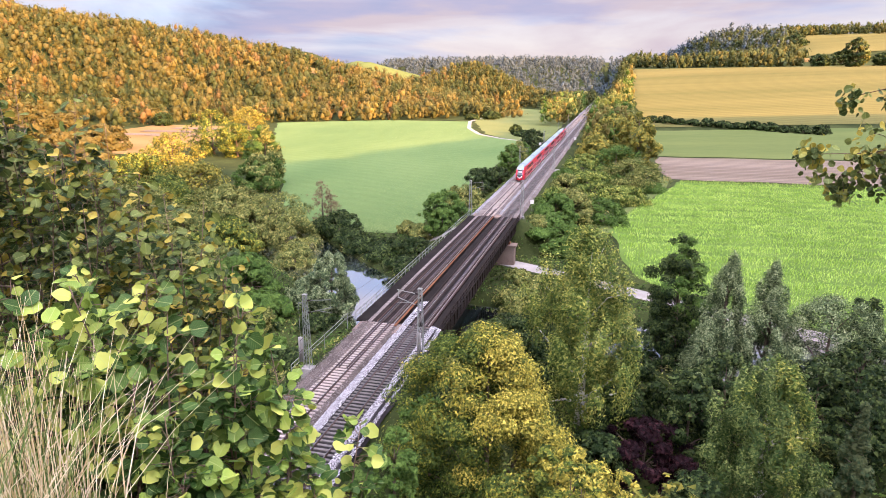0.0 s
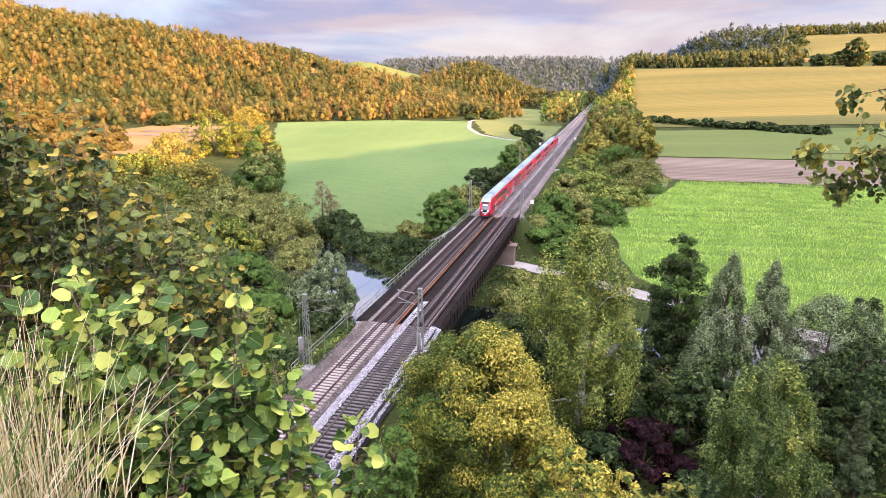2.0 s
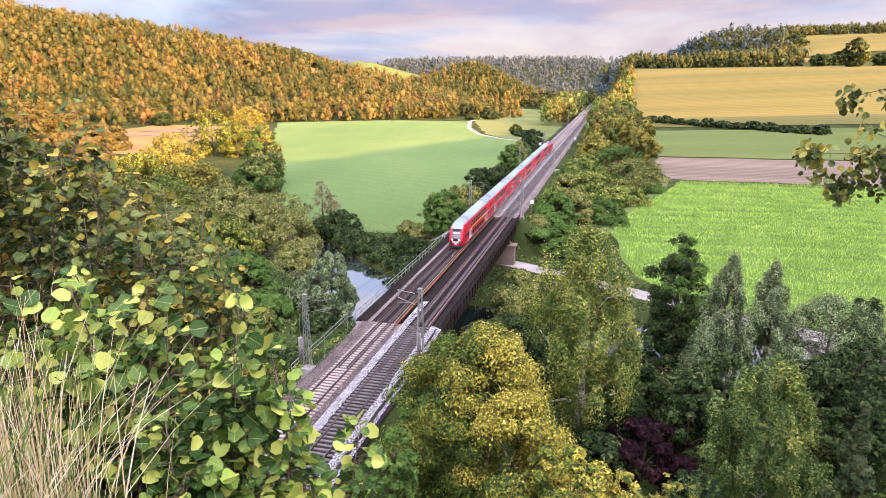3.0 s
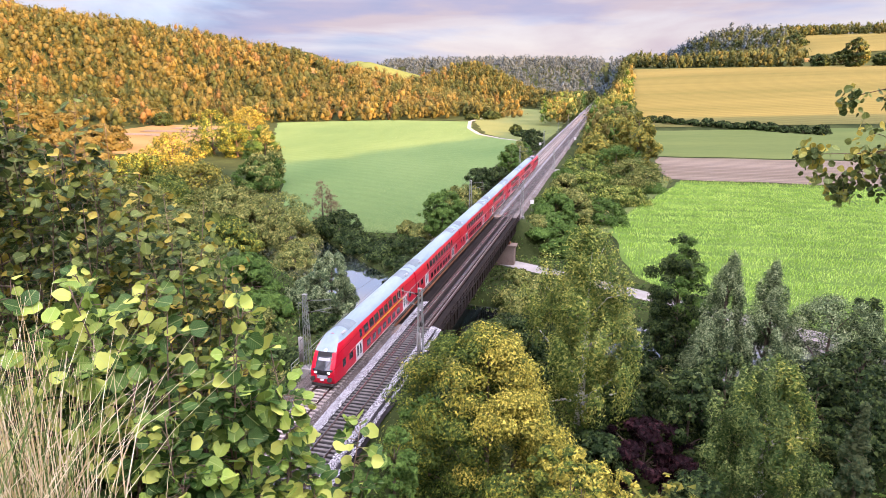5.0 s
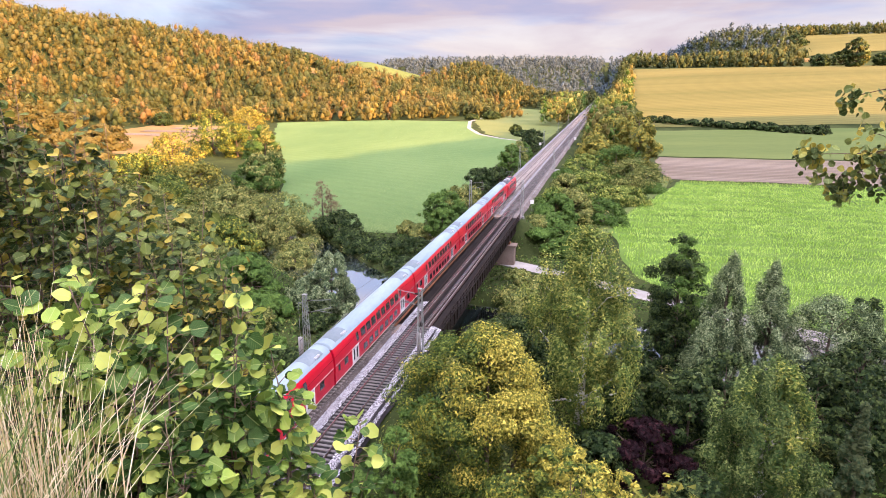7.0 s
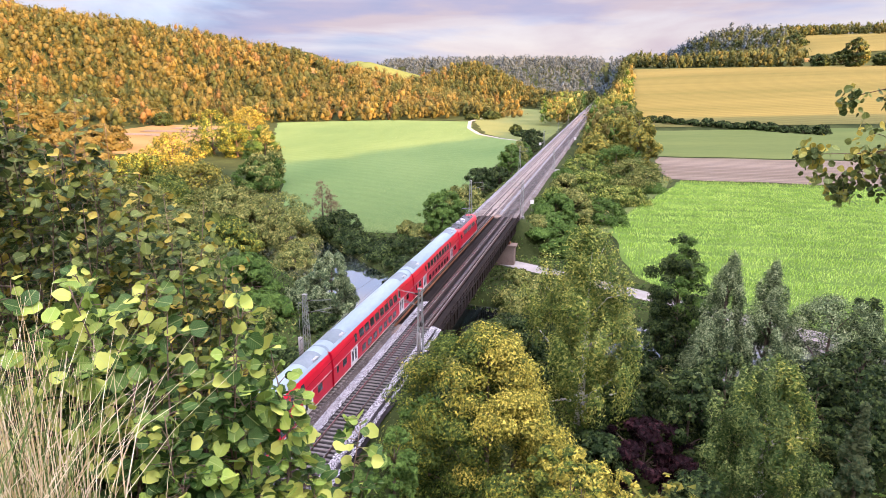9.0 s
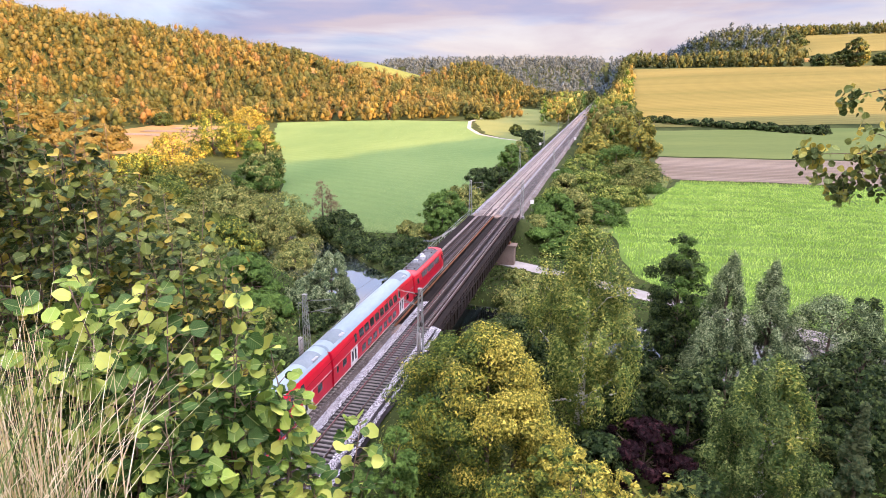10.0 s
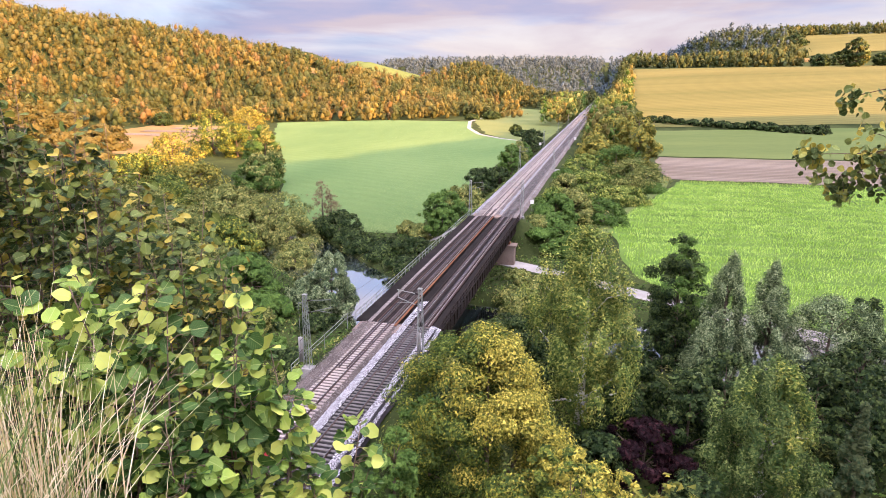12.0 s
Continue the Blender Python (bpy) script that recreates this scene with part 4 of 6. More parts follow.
M_RED = enamel("red_enamel", (0.47, 0.006, 0.022))
M_ROOF = material("silver_roof_paint", (0.165, 0.215, 0.235), (0.225, 0.285, 0.305), 0.5, 0.3, 3, 0.05, stretch=(1, 0.3, 1))
M_ROOFPANEL = material("grey_roof_panel", (0.10, 0.125, 0.135), (0.155, 0.185, 0.195), 0.55, 0.4, 4, 0.05)
M_WHITE = enamel("white_stripe_paint", (0.6, 0.585, 0.55))
M_YELLOW = enamel("yellow_stripe_paint", (0.80, 0.48, 0.03))
M_GLASS = material("dark_window_glass", (0.025, 0.028, 0.03), (0.05, 0.05, 0.055), 0.08, 0.5, 2, 0.0, spec=0.6)
M_UNDER = material("dark_underframe", (0.03, 0.028, 0.026), (0.075, 0.065, 0.055), 0.8, 0.8, 8, 0.3)
M_GREYPAINT = enamel("grey_paint", (0.34, 0.35, 0.36), 0.45)
M_GRILLE = material("vent_grille", (0.07, 0.075, 0.08), (0.14, 0.145, 0.15), 0.6, 1, 10, 0.4)
M_BLACK = material("black_rubber", (0.015, 0.015, 0.015), (0.03, 0.03, 0.03), 0.7, 1, 10, 0.1)
M_BLIND = enamel("pale_blind", (0.34, 0.35, 0.36))


def lamp_material():
    m = bpy.data.materials.new("headlight_glow")
    m.use_nodes = True
    b = m.node_tree.nodes["Principled BSDF"]
    b.inputs["Base Color"].default_value = (0.9, 0.9, 0.85, 1)
    b.inputs["Emission Color"].default_value = (1, 0.95, 0.85, 1)
    b.inputs["Emission Strength"].default_value = 2.0
    return m


M_LAMP = lamp_material()
SIDE = [(1.22, 0.34), (1.36, 0.42), (1.39, 0.62), (1.39, 1.4), (1.39, 2.25), (1.38, 2.7), (1.33, 3.2), (1.25, 3.62), (1.10, 3.98)]
TOP = [(1.10, 3.98), (0.92, 4.28), (0.62, 4.50), (0.3, 4.60), (0.0, 4.63)]


def wall_x(z, prof):
    zs, xs = [p[1] for p in prof], [p[0] for p in prof]
    return float(np.interp(z, zs, xs))


def loft(bm, prof, ys, shift=None, squeeze=None):
    """Skin over a half profile mirrored to both sides, along ys."""
    full = prof + [(-x, z) for x, z in reversed(prof) if x > 1e-6]
    rings = []
    for y in ys:
        rings.append([bm.verts.new((x * (squeeze(y, z) if squeeze else 1), y + (shift(y, z) if shift else 0), z)) for x, z in full])
    for a, b in zip(rings, rings[1:]):
        for i in range(len(full) - 1):
            bm.faces.new((a[i], b[i], b[i + 1], a[i + 1]))
    return rings


def close_ring(bm, ring, flip):
    """Cap an open mirrored ring with strips from side to side."""
    n = len(ring)
    for i in range(n // 2):
        j = n - 1 - i
        if j - i < 2:
            break
        q = [ring[i], ring[i + 1], ring[j - 1], ring[j]] if j - 1 != i + 1 else [ring[i], ring[i + 1], ring[j]]
        bm.faces.new(q[::-1] if flip else q)


def panel(name, side, y0, y1, z0, z1, mat, parent, prof, out=0.012, label=""):
    """A pane or leaf set on the side wall, following its lean."""
    bm = bmesh.new()
    zs = [z0] + [z for _, z in prof if z0 + 0.02 < z < z1 - 0.02] + [z1]
    rows = [[bm.verts.new((side * (wall_x(z, prof) + o), y, z)) for o, y in ((-0.02, y0), (out, y0), (out, y1), (-0.02, y1))] for z in zs]
    for a, b in zip(rows, rows[1:]):
        for k in range(3):
            bm.faces.new((a[k], a[k + 1], b[k + 1], b[k]))
    bm.faces.new(rows[0][::-1])
    bm.faces.new(rows[-1])
    bmesh.ops.recalc_face_normals(bm, faces=bm.faces)
    return part(name, bm, mat, parent, label)


def bogie(parent, y, wheelbase=2.5):
    bm = bmesh.new()
    for sx in (-1, 1):
        box(bm, sx * 1.0 - 0.09, sx * 1.0 + 0.09, y - wheelbase / 2 - 0.5, y + wheelbase / 2 + 0.5, 0.32, 0.62, 0.04)
        for d in (-1, 1):
            box(bm, sx * 1.02 - 0.13, sx * 1.02 + 0.13, y + d * wheelbase / 2 - 0.2, y + d * wheelbase / 2 + 0.2, 0.26, 0.66, 0.05)
    box(bm, -1.0, 1.0, y - 0.3, y + 0.3, 0.4, 0.7)
    b = part("bogie", bm, M_UNDER, parent)
    for d in (-1, 1):
        for sx in (-1, 1):
            bm = bmesh.new()
            r = bmesh.ops.create_cone(bm, cap_ends=True, segments=20, radius1=0.46, radius2=0.46, depth=0.13)
            bmesh.ops.rotate(bm, verts=r["verts"], cent=(0, 0, 0), matrix=Matrix.Rotation(math.pi / 2, 3, "Y"))
            bmesh.ops.translate(bm, verts=r["verts"], vec=(sx * 0.753, y + d * wheelbase / 2, 0.462))
            part("wheel", bm, M_UNDER, b)


def coach(cab):
    """A double-deck coach of 26.8 m; its leading end is at y = 0 and it reaches towards +y."""
    L = 27.27 if cab else 26.8
    t = thing("double_deck_coach" if not cab else "double_deck_cab_coach", 0, 0, 0, "red double-deck coach with silver roof and white stripes" if not cab else "red double-deck cab coach with yellow stripe and lit headlights", "train coach", "train")
    y0, y1 = 0.2, L - 0.2
    shift = squeeze = None
    ys = [y0, y0 + 0.12, (y0 + y1) / 2, y1 - 0.12, y1]
    if cab:
        def shift(y, z):
            f = max(0, 1 - y / 3.2)
            return f * (max(z - 1.75, 0) * 0.62 + max(z - 3.5, 0) * 0.9 + max(0.8 - z, 0) * 0.15)

        def squeeze(y, z):
            return 0.86 + 0.14 * min(1, (y / 1.8)) ** 0.6

        ys = [0.05, 0.2, 0.5, 0.9, 1.4, 2.0, 2.8, 4.0, L / 2, y1 - 0.12, y1]
    bm = bmesh.new()
    rings = loft(bm, SIDE, ys, shift, squeeze)
    for f in bm.faces:
        f.smooth = False
    # the side rings are open at the top: the roof closes them
    part("body_shell", bm, M_RED, t)
    bm = bmesh.new()
    rings = loft(bm, TOP, ys, shift, squeeze)
    if not cab:
        close_ring(bm, rings[0], False)
    close_ring(bm, rings[-1], True)
    part("roof", bm, M_ROOF, t, "silver-grey rounded roof", True)
    bm = bmesh.new()
    for y, first in ((ys[0], True), (y1, False)):
        if first and cab:
            continue
        full = SIDE + [(-x, z) for x, z in reversed(SIDE)]
        ring = [bm.verts.new((x, y, z)) for x, z in full]
        close_ring(bm, ring, not first)
    bmesh.ops.recalc_face_normals(bm, faces=bm.faces)
    part("end_wall", bm, M_RED, t)
    # floor skirt
    bm = bmesh.new()
    box(bm, -1.2, 1.2, 4.8 if not cab else 5.0, L - 4.8, 0.22, 0.5)
    part("underframe", bm, M_UNDER, t)
    for yb in (3.4, L - 3.4):
        bogie(t, yb)
    for side in (-1, 1):
        ya = 0.25 if not cab else 2.6
        panel("base_stripe", side, ya, y1 - 0.05, 0.44, 0.60, M_WHITE, t, SIDE, 0.006)
        panel("deck_stripe", side, ya + (1.2 if cab else 0), 7.3 if cab else y1 - 0.05, 2.30, 2.36, M_WHITE, t, SIDE, 0.006)
        if cab:
            panel("deck_stripe", side, 7.3, L - 6.0, 2.26, 2.46, M_YELLOW, t, SIDE, 0.007, "yellow first-class stripe")
            panel("deck_stripe", side, L - 6.0, y1 - 0.05, 2.28, 2.40, M_WHITE, t, SIDE, 0.006)
        mid = L / 2 + (0.6 if cab else 0)
        n = 10
        for i in range(n):
            yc = mid + (i - (n - 1) / 2) * 1.62
            w = 0.6 if (i in (0, n - 1)) else 1.22
            panel("window", side, yc - w / 2, yc + w / 2, 2.70, 3.56, M_GLASS, t, SIDE)
        for i in range(7):
            yc = mid + (i - 3) * 1.72
            panel("window", side, yc - 0.58, yc + 0.58, 0.90, 1.66, M_GLASS, t, SIDE)
        for yd in (mid - 8.0, mid + 8.0):
            d = panel("door", side, yd - 0.95, yd + 0.95, 0.50, 2.38, M_WHITE, t, SIDE, 0.016, "white double sliding door")
            for s in (-1, 1):
                panel("door_window", side, yd + s * 0.40 - 0.2, yd + s * 0.40 + 0.2, 0.95, 2.1, M_GLASS, d, SIDE, 0.024)
        for yw, w in ((4.0 if cab else 2.9, 0.95), (L - 2.9, 0.95)):
            panel("window", side, yw - w / 2, yw + w / 2, 1.45, 2.2, M_GLASS, t, SIDE)
        if not cab:
            panel("window", side, 0.9, 1.35, 1.5, 2.15, M_GLASS, t, SIDE)
        else:
            panel("window", side, 1.85, 2.55, 1.45, 2.25, M_GLASS, t, SIDE, 0.016)
        # roof vents
    for ya, yb in ((4.6 if cab else 1.4, 6.8 if cab else 4.4), (L - 4.4, L - 1.4)):
        bm = bmesh.new()
        loft(bm, [(x * 1.004 + 0.004, z + 0.012) for x, z in TOP[1:]], [ya, (ya + yb) / 2, yb])
        part("roof_panel", bm, M_ROOFPANEL, t, "darker grey roof panel", True)
    for yv in (3.2, L - 3.0):
        bm = bmesh.new()
        for k in range(6):
            box(bm, 0.35, 0.95, yv + k * 0.17, yv + k * 0.17 + 0.09, 4.32, 4.49)
        part("roof_vent", bm, M_GREYPAINT, t)
    bm = bmesh.new()
    box(bm, -0.95, 0.95, y1 - 0.02, y1 + 0.19, 0.9, 3.9, 0.05)
    if not cab:
        box(bm, -0.95, 0.95, 0.01, 0.22, 0.9, 3.9, 0.05)
    part("gangway", bm, M_BLACK, t, "black rubber gangway bellows")
    if cab:
        front(t, SIDE, shift, squeeze)
    return t


def front(t, prof, shift, squeeze):
    """The cab's face: strips from side to side that follow the slope, windscreen, lamps, buffers."""
    def face(name, zs, w, mat, out, label=""):
        bm = bmesh.new()
        rows = []
        for z in zs:
            x = wall_x(z, prof) * squeeze(0.05, z) * w
            y = 0.05 + shift(0.05, z) - out
            rows.append([bm.verts.new((k * x, y - 0.16 * (1 - k * k) * (1 if out >= 0 else 1), z)) for k in (1, 0.8, 0.4, 0, -0.4, -0.8, -1)])
        for a, b in zip(rows, rows[1:]):
            for i in range(6):
                bm.faces.new((a[i], a[i + 1], b[i + 1], b[i]))
        bmesh.ops.recalc_face_normals(bm, faces=bm.faces)
        return part(name, bm, mat, t, label, True)

    face("nose", [0.34, 0.5, 0.8, 1.2, 1.6, 1.9, 2.2, 2.6, 3.0, 3.3, 3.62, 3.8, 3.98], 1.0, M_RED, 0.0)
    face("nose_panel", [0.95, 1.15, 1.32], 0.82, M_GREYPAINT, 0.02, "grey lower nose panel")
    face("nose_panel", [1.32, 1.6, 1.8], 0.86, M_BLACK, 0.02, "black lamp panel")
    face("windscreen", [1.80, 2.1, 2.5, 2.98], 0.86, M_GLASS, 0.02, "dark sloping windscreen")
    face("sun_blind", [2.60, 2.86], 0.76, M_BLIND, 0.034, "pale drawn sun blind")
    face("destination_board", [2.98, 3.15, 3.36], 0.86, M_BLACK, 0.02)
    face("roof_front", [3.36, 3.62, 3.8, 3.98], 0.97, M_ROOF, 0.012, "silver roof front")
    bm = bmesh.new()
    zs = [p[1] for p in TOP]
    rows = []
    for x, z in TOP[:-1]:
        xx = x * squeeze(0.05, z)
        rows.append([bm.verts.new((k * xx, 0.05 + shift(0.05, z) - 0.16 * (1 - k * k), z)) for k in (1, 0.8, 0.4, 0, -0.4, -0.8, -1)])
    for a, b in zip(rows, rows[1:]):
        for i in range(6):
            bm.faces.new((a[i], a[i + 1], b[i + 1], b[i]))
    bmesh.ops.recalc_face_normals(bm, faces=bm.faces)
    part("roof_front", bm, M_ROOF, t, "silver roof front", True)
    for sx in (-0.66, 0.66):
        bm = bmesh.new()
        box(bm, sx - 0.13, sx + 0.13, -0.10, 0.02, 1.50, 1.61, 0.03)
        part("headlight", bm, M_LAMP, t, "lit white headlight")
        bm = bmesh.new()
        tube(bm, [(sx * 1.33, -0.42, 1.0), (sx * 1.33, -0.3, 1.0), (sx * 1.33, -0.3, 1.0), (sx * 1.33, 0.1, 1.0)], [0.24, 0.24, 0.1, 0.1], 14)
        part("buffer", bm, M_UNDER, t)
    bm = bmesh.new()
    y = 0.05 + shift(0.05, 3.5) - 0.2
    box(bm, -0.09, 0.09, y - 0.02, y + 0.25, 3.46, 3.58, 0.02)
    part("top_lamp", bm, M_LAMP, t)
    bm = bmesh.new()
    box(bm, -1.15, 1.15, -0.12, 0.5, 0.15, 0.42, 0.06)
    part("snow_plough", bm, M_UNDER, t)
    bm = bmesh.new()
    box(bm, -0.2, 0.2, -0.155, 0.0, 0.72, 0.9, 0.01)
    part("emblem", bm, M_WHITE, t, "plain white rectangle with red border")


LOCO = [(1.30, 0.55), (1.48, 0.62), (1.50, 1.2), (1.50, 2.3), (1.40, 3.1), (1.30, 3.45)]
LOCOTOP = [(1.30, 3.45), (1.12, 3.68), (0.7, 3.78), (0, 3.82)]


def locomotive():
    t = thing("electric_locomotive", 0, 0, 0, "red four-axle electric locomotive with grey roof gear", "locomotive", "train")
    L = 16.75

    def shift(y, z):
        f = max(0, 1 - y / 1.6)
        g = max(0, 1 - (L - y) / 1.6)
        lean = max(z - 1.7, 0) * 0.34 + max(1.7 - z, 0) * 0.18
        return f * lean - g * lean

    def squeeze(y, z):
        e = min(y - 0.5, L - 0.5 - y)
        return 0.9 + 0.1 * min(1, max(e, 0) / 1.6)

    ys = [0.5, 0.7, 1.1, 1.6, 2.2, L / 2, L - 2.2, L - 1.6, L - 1.1, L - 0.7, L - 0.5]
    bm = bmesh.new()
    rings = loft(bm, LOCO, ys, shift, squeeze)
    close_ring(bm, rings[0], False)
    close_ring(bm, rings[-1], True)
    part("body", bm, M_RED, t)
    bm = bmesh.new()
    rings = loft(bm, LOCOTOP, ys, shift, squeeze)
    close_ring(bm, rings[0], False)
    close_ring(bm, rings[-1], True)
    part("roof", bm, material("red_roof_edge", (0.40, 0.05, 0.06), (0.55, 0.09, 0.09), 0.5, 1, 6, 0.1), t)
    bm = bmesh.new()
    box(bm, -1.0, 1.0, 2.6, L - 2.6, 3.75, 3.88, 0.03)
    part("roof_hatch", bm, M_GRILLE, t, "dark grey roof hatch")
    for k, (y0, y1) in enumerate(((3.6, 6.2), (6.6, 10.0), (10.4, 13.0))):
        for side in (-1, 1):
            g = panel("vent_grille", side, y0, y1, 2.45, 3.15, M_GRILLE, t, LOCO)
            for i in range(5):
                z = 2.5 + i * 0.13
                panel("louvre", side, y0 + 0.05, y1 - 0.05, z, z + 0.05, M_UNDER, g, LOCO, 0.03)
    for side in (-1, 1):
        panel("base_stripe", side, 1.4, L - 1.4, 0.64, 0.92, M_GREYPAINT, t, LOCO, 0.006)
        for y in (1.55, L - 2.25):
            panel("cab_window", side, y, y + 0.7, 2.2, 2.95, M_GLASS, t, LOCO, 0.014)
        for y in (2.5, L - 3.1):
            panel("cab_door", side, y, y + 0.6, 0.95, 2.95, M_RED, t, LOCO, 0.02)
    for end in (0, 1):
        y = 0.5 if not end else L - 0.5
        s = -1 if not end else 1
        for sx in (-0.58, 0.58):
            bm = bmesh.new()
            za, zb = 2.05, 2.95
            ya, yb = y - s * (za - 1.7) * 0.34 + s * 0.015, y - s * (zb - 1.7) * 0.34 + s * 0.015
            v = [bm.verts.new(q) for q in ((sx - 0.48, ya, za), (sx + 0.48, ya, za), (sx + 0.42, yb, zb), (sx - 0.42, yb, zb))]
            w = [bm.verts.new(q.co - Vector((0, s * 0.03, 0))) for q in v]
            bm.faces.new(v)
            for i in range(4):
                bm.faces.new((v[i], v[(i + 1) % 4], w[(i + 1) % 4], w[i]))
            bmesh.ops.recalc_face_normals(bm, faces=bm.faces)
            part("windscreen", bm, M_GLASS, t)
            bm = bmesh.new()
            tube(bm, [(sx * 1.5, y + s * 0.5, 1.05), (sx * 1.5, y + s * 0.38, 1.05), (sx * 1.5, y + s * 0.38, 1.05), (sx * 1.5, y - s * 0.1, 1.05)], [0.24, 0.24, 0.1, 0.1], 14)
            part("buffer", bm, M_UNDER, t)
    # roof gear: pantographs, insulators, main switch, cable runs
    for y, up in ((3.9, False), (L - 3.9, True)):
        bm = bmesh.new()
        for sx in (-0.6, 0.6):
            beam(bm, (sx, y - 1.1, 4.08), (sx, y + 1.1, 4.08), 0.07)
        for dy in (-1.0, 0, 1.0):
            beam(bm, (-0.62, y + dy, 4.08), (0.62, y + dy, 4.08), 0.07)
        hz = 5.5 if up else 4.35
        ym = y + (0.9 if up else 1.0)
        zm = 4.8 if up else 4.22
        for sx in (-0.4, 0.4):
            beam(bm, (sx, y - 0.9, 4.1), (sx * 0.8, ym, zm), 0.05)
            beam(bm, (sx * 0.8, ym, zm), (sx * 0.9, y - 0.1, hz), 0.04)
        for dy in (-0.3, 0.1):
            beam(bm, (-0.9, y + dy, hz), (0.9, y + dy, hz), 0.06)
            for sx in (-1, 1):
                beam(bm, (sx * 0.9, y + dy, hz), (sx * 1.0, y + dy, hz - 0.18), 0.05)
        part("pantograph", bm, M_GRILLE, t, "raised pantograph" if up else "folded pantograph")
        for sx in (-0.6, 0.6):
            for dy in (-1.0, 1.0):
                bm = bmesh.new()
                tube(bm, [(sx, y + dy, 3.82), (sx, y + dy, 3.9), (sx, y + dy, 3.95), (sx, y + dy, 4.06)], [0.11, 0.07, 0.11, 0.07], 8)
                part("insulator", bm, M_STEEL_BROWN, t)
    for y, x, sz in ((6.6, -0.3, 0.55), (8.4, 0.2, 0.7), (9.9, -0.35, 0.5), (7.6, 0.55, 0.3)):
        bm = bmesh.new()
        box(bm, x - sz / 2, x + sz / 2, y - sz * 0.6, y + sz * 0.6, 3.86, 3.92 + sz * 0.55, 0.05)
        part("roof_box", bm, M_GREYPAINT, t)
    bm = bmesh.new()
    for x in (-0.75, 0.8):
        tube(bm, [(x, 2.8, 4.0), (x, 6.5, 4.05), (x, 10, 4.05), (x, L - 2.8, 4.0)], [0.03] * 4, 5)
        for k in range(7):
            tube(bm, [(x, 3 + k * 1.75, 3.82), (x, 3 + k * 1.75, 4.05)], [0.06, 0.05], 6)
    part("cable_run", bm, M_GRILLE, t)
    bm = bmesh.new()
    box(bm, -1.2, 1.2, 5.8, L - 5.8, 0.25, 0.6, 0.05)
    box(bm, -1.3, 1.3, 0.7, 1.2, 0.2, 0.56, 0.05)
    box(bm, -1.3, 1.3, L - 1.2, L - 0.7, 0.2, 0.56, 0.05)
    part("underframe", bm, M_UNDER, t)
    for y in (4.1, L - 4.1):
        bogie(t, y, 3.4)
    return t


CAB = coach(True)
COACH = coach(False)
TRAIN = [(CAB, 0.0)] + [(COACH if i == 0 else copy_thing(COACH, pose(0, 0, 0)), 27.27 + 26.8 * i) for i in range(5)]
TRAIN.append((locomotive(), 27.27 + 26.8 * 5))


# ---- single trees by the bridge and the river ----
tree("maple_tree", 17.6, 46.5, 10.6, 7.6, (L_MAPLE, L_MAPLE_SUNGOLD), 21, "drop", 115000, 0.125, 0.12, "broad maple turning yellow, sunlight painted in on its upper right side", clumps=150)
tree("birch_tree", 24.4, 67.5, 14.4, 6.2, L_BIRCH, 22, "column", 52000, 0.135, 0.05, "tall weeping birch with hanging yellow-green twigs", bark=M_BIRCHBARK, clumps=130, droop=1.3)
tree("alder_tree", 36.2, 90.5, 9.2, 5.0, (L_DARK, L_GREEN), 23, "column", 34000, 0.18, 0.05, "tall dark green alder by the road")
for px, py, top, r, k in ((41.0, 81.5, 9.2, 5.0, 24), (46.0, 82.5, 8.0, 5.0, 25), (37.4, 73.5, 2.6, 3.6, 29)):
    tree("poplar_tree", px, py, top, r, L_SILVER, k, "spire", 40000, 0.125, 0.03, "tall grey-green silvery poplar beside another" if k < 29 else "shorter grey-green silvery poplar below the others", group="poplars", clumps=130)
tree("willow_tree", 53.0, 83.0, 4.2, 6.2, L_SILVER, 26, "round", 42000, 0.125, 0.03, "broad silvery willow by the road", clumps=120)
tree("birch_tree", 40.5, 55.5, 6.6, 4.8, (L_BIRCH_GREEN, L_BIRCH), 27, "drop", 40000, 0.115, 0.08, "airy birch with pale stem and green leaves", bark=M_BIRCHBARK, clumps=150, droop=0.9, gap=0.3, share=0.25)
tree("spruce_tree", 45.4, 50.0, 6.2, 2.4, L_SPRUCE, 28, "cone", 14000, 0.15, 0.05, "narrow dark spruce with brown cones", clumps=90, droop=0.3)
bushes("purple_shrub", [(31.0, 60.0, 5.2, 4.2), (34.5, 57.5, 3.0, 2.6)], L_PURPLE, 31, 7000, 0.24, "dark purple-leaved shrub under the birches")


def stand(name, spots, mat, seed, leaves, leaf, label, kind="round", low=0.04, droop=0.0, category="tree", gap=0.0):
    """Trees of one sort; spots: x, y, height of the tip, crown radius."""
    for i, (x, y, top, r) in enumerate(spots):
        tree(name, x, y, top, r, mat[i % len(mat)] if isinstance(mat, list) else mat, seed + i, kind, leaves, leaf, low, label, category, name + "s", droop=droop, gap=gap)


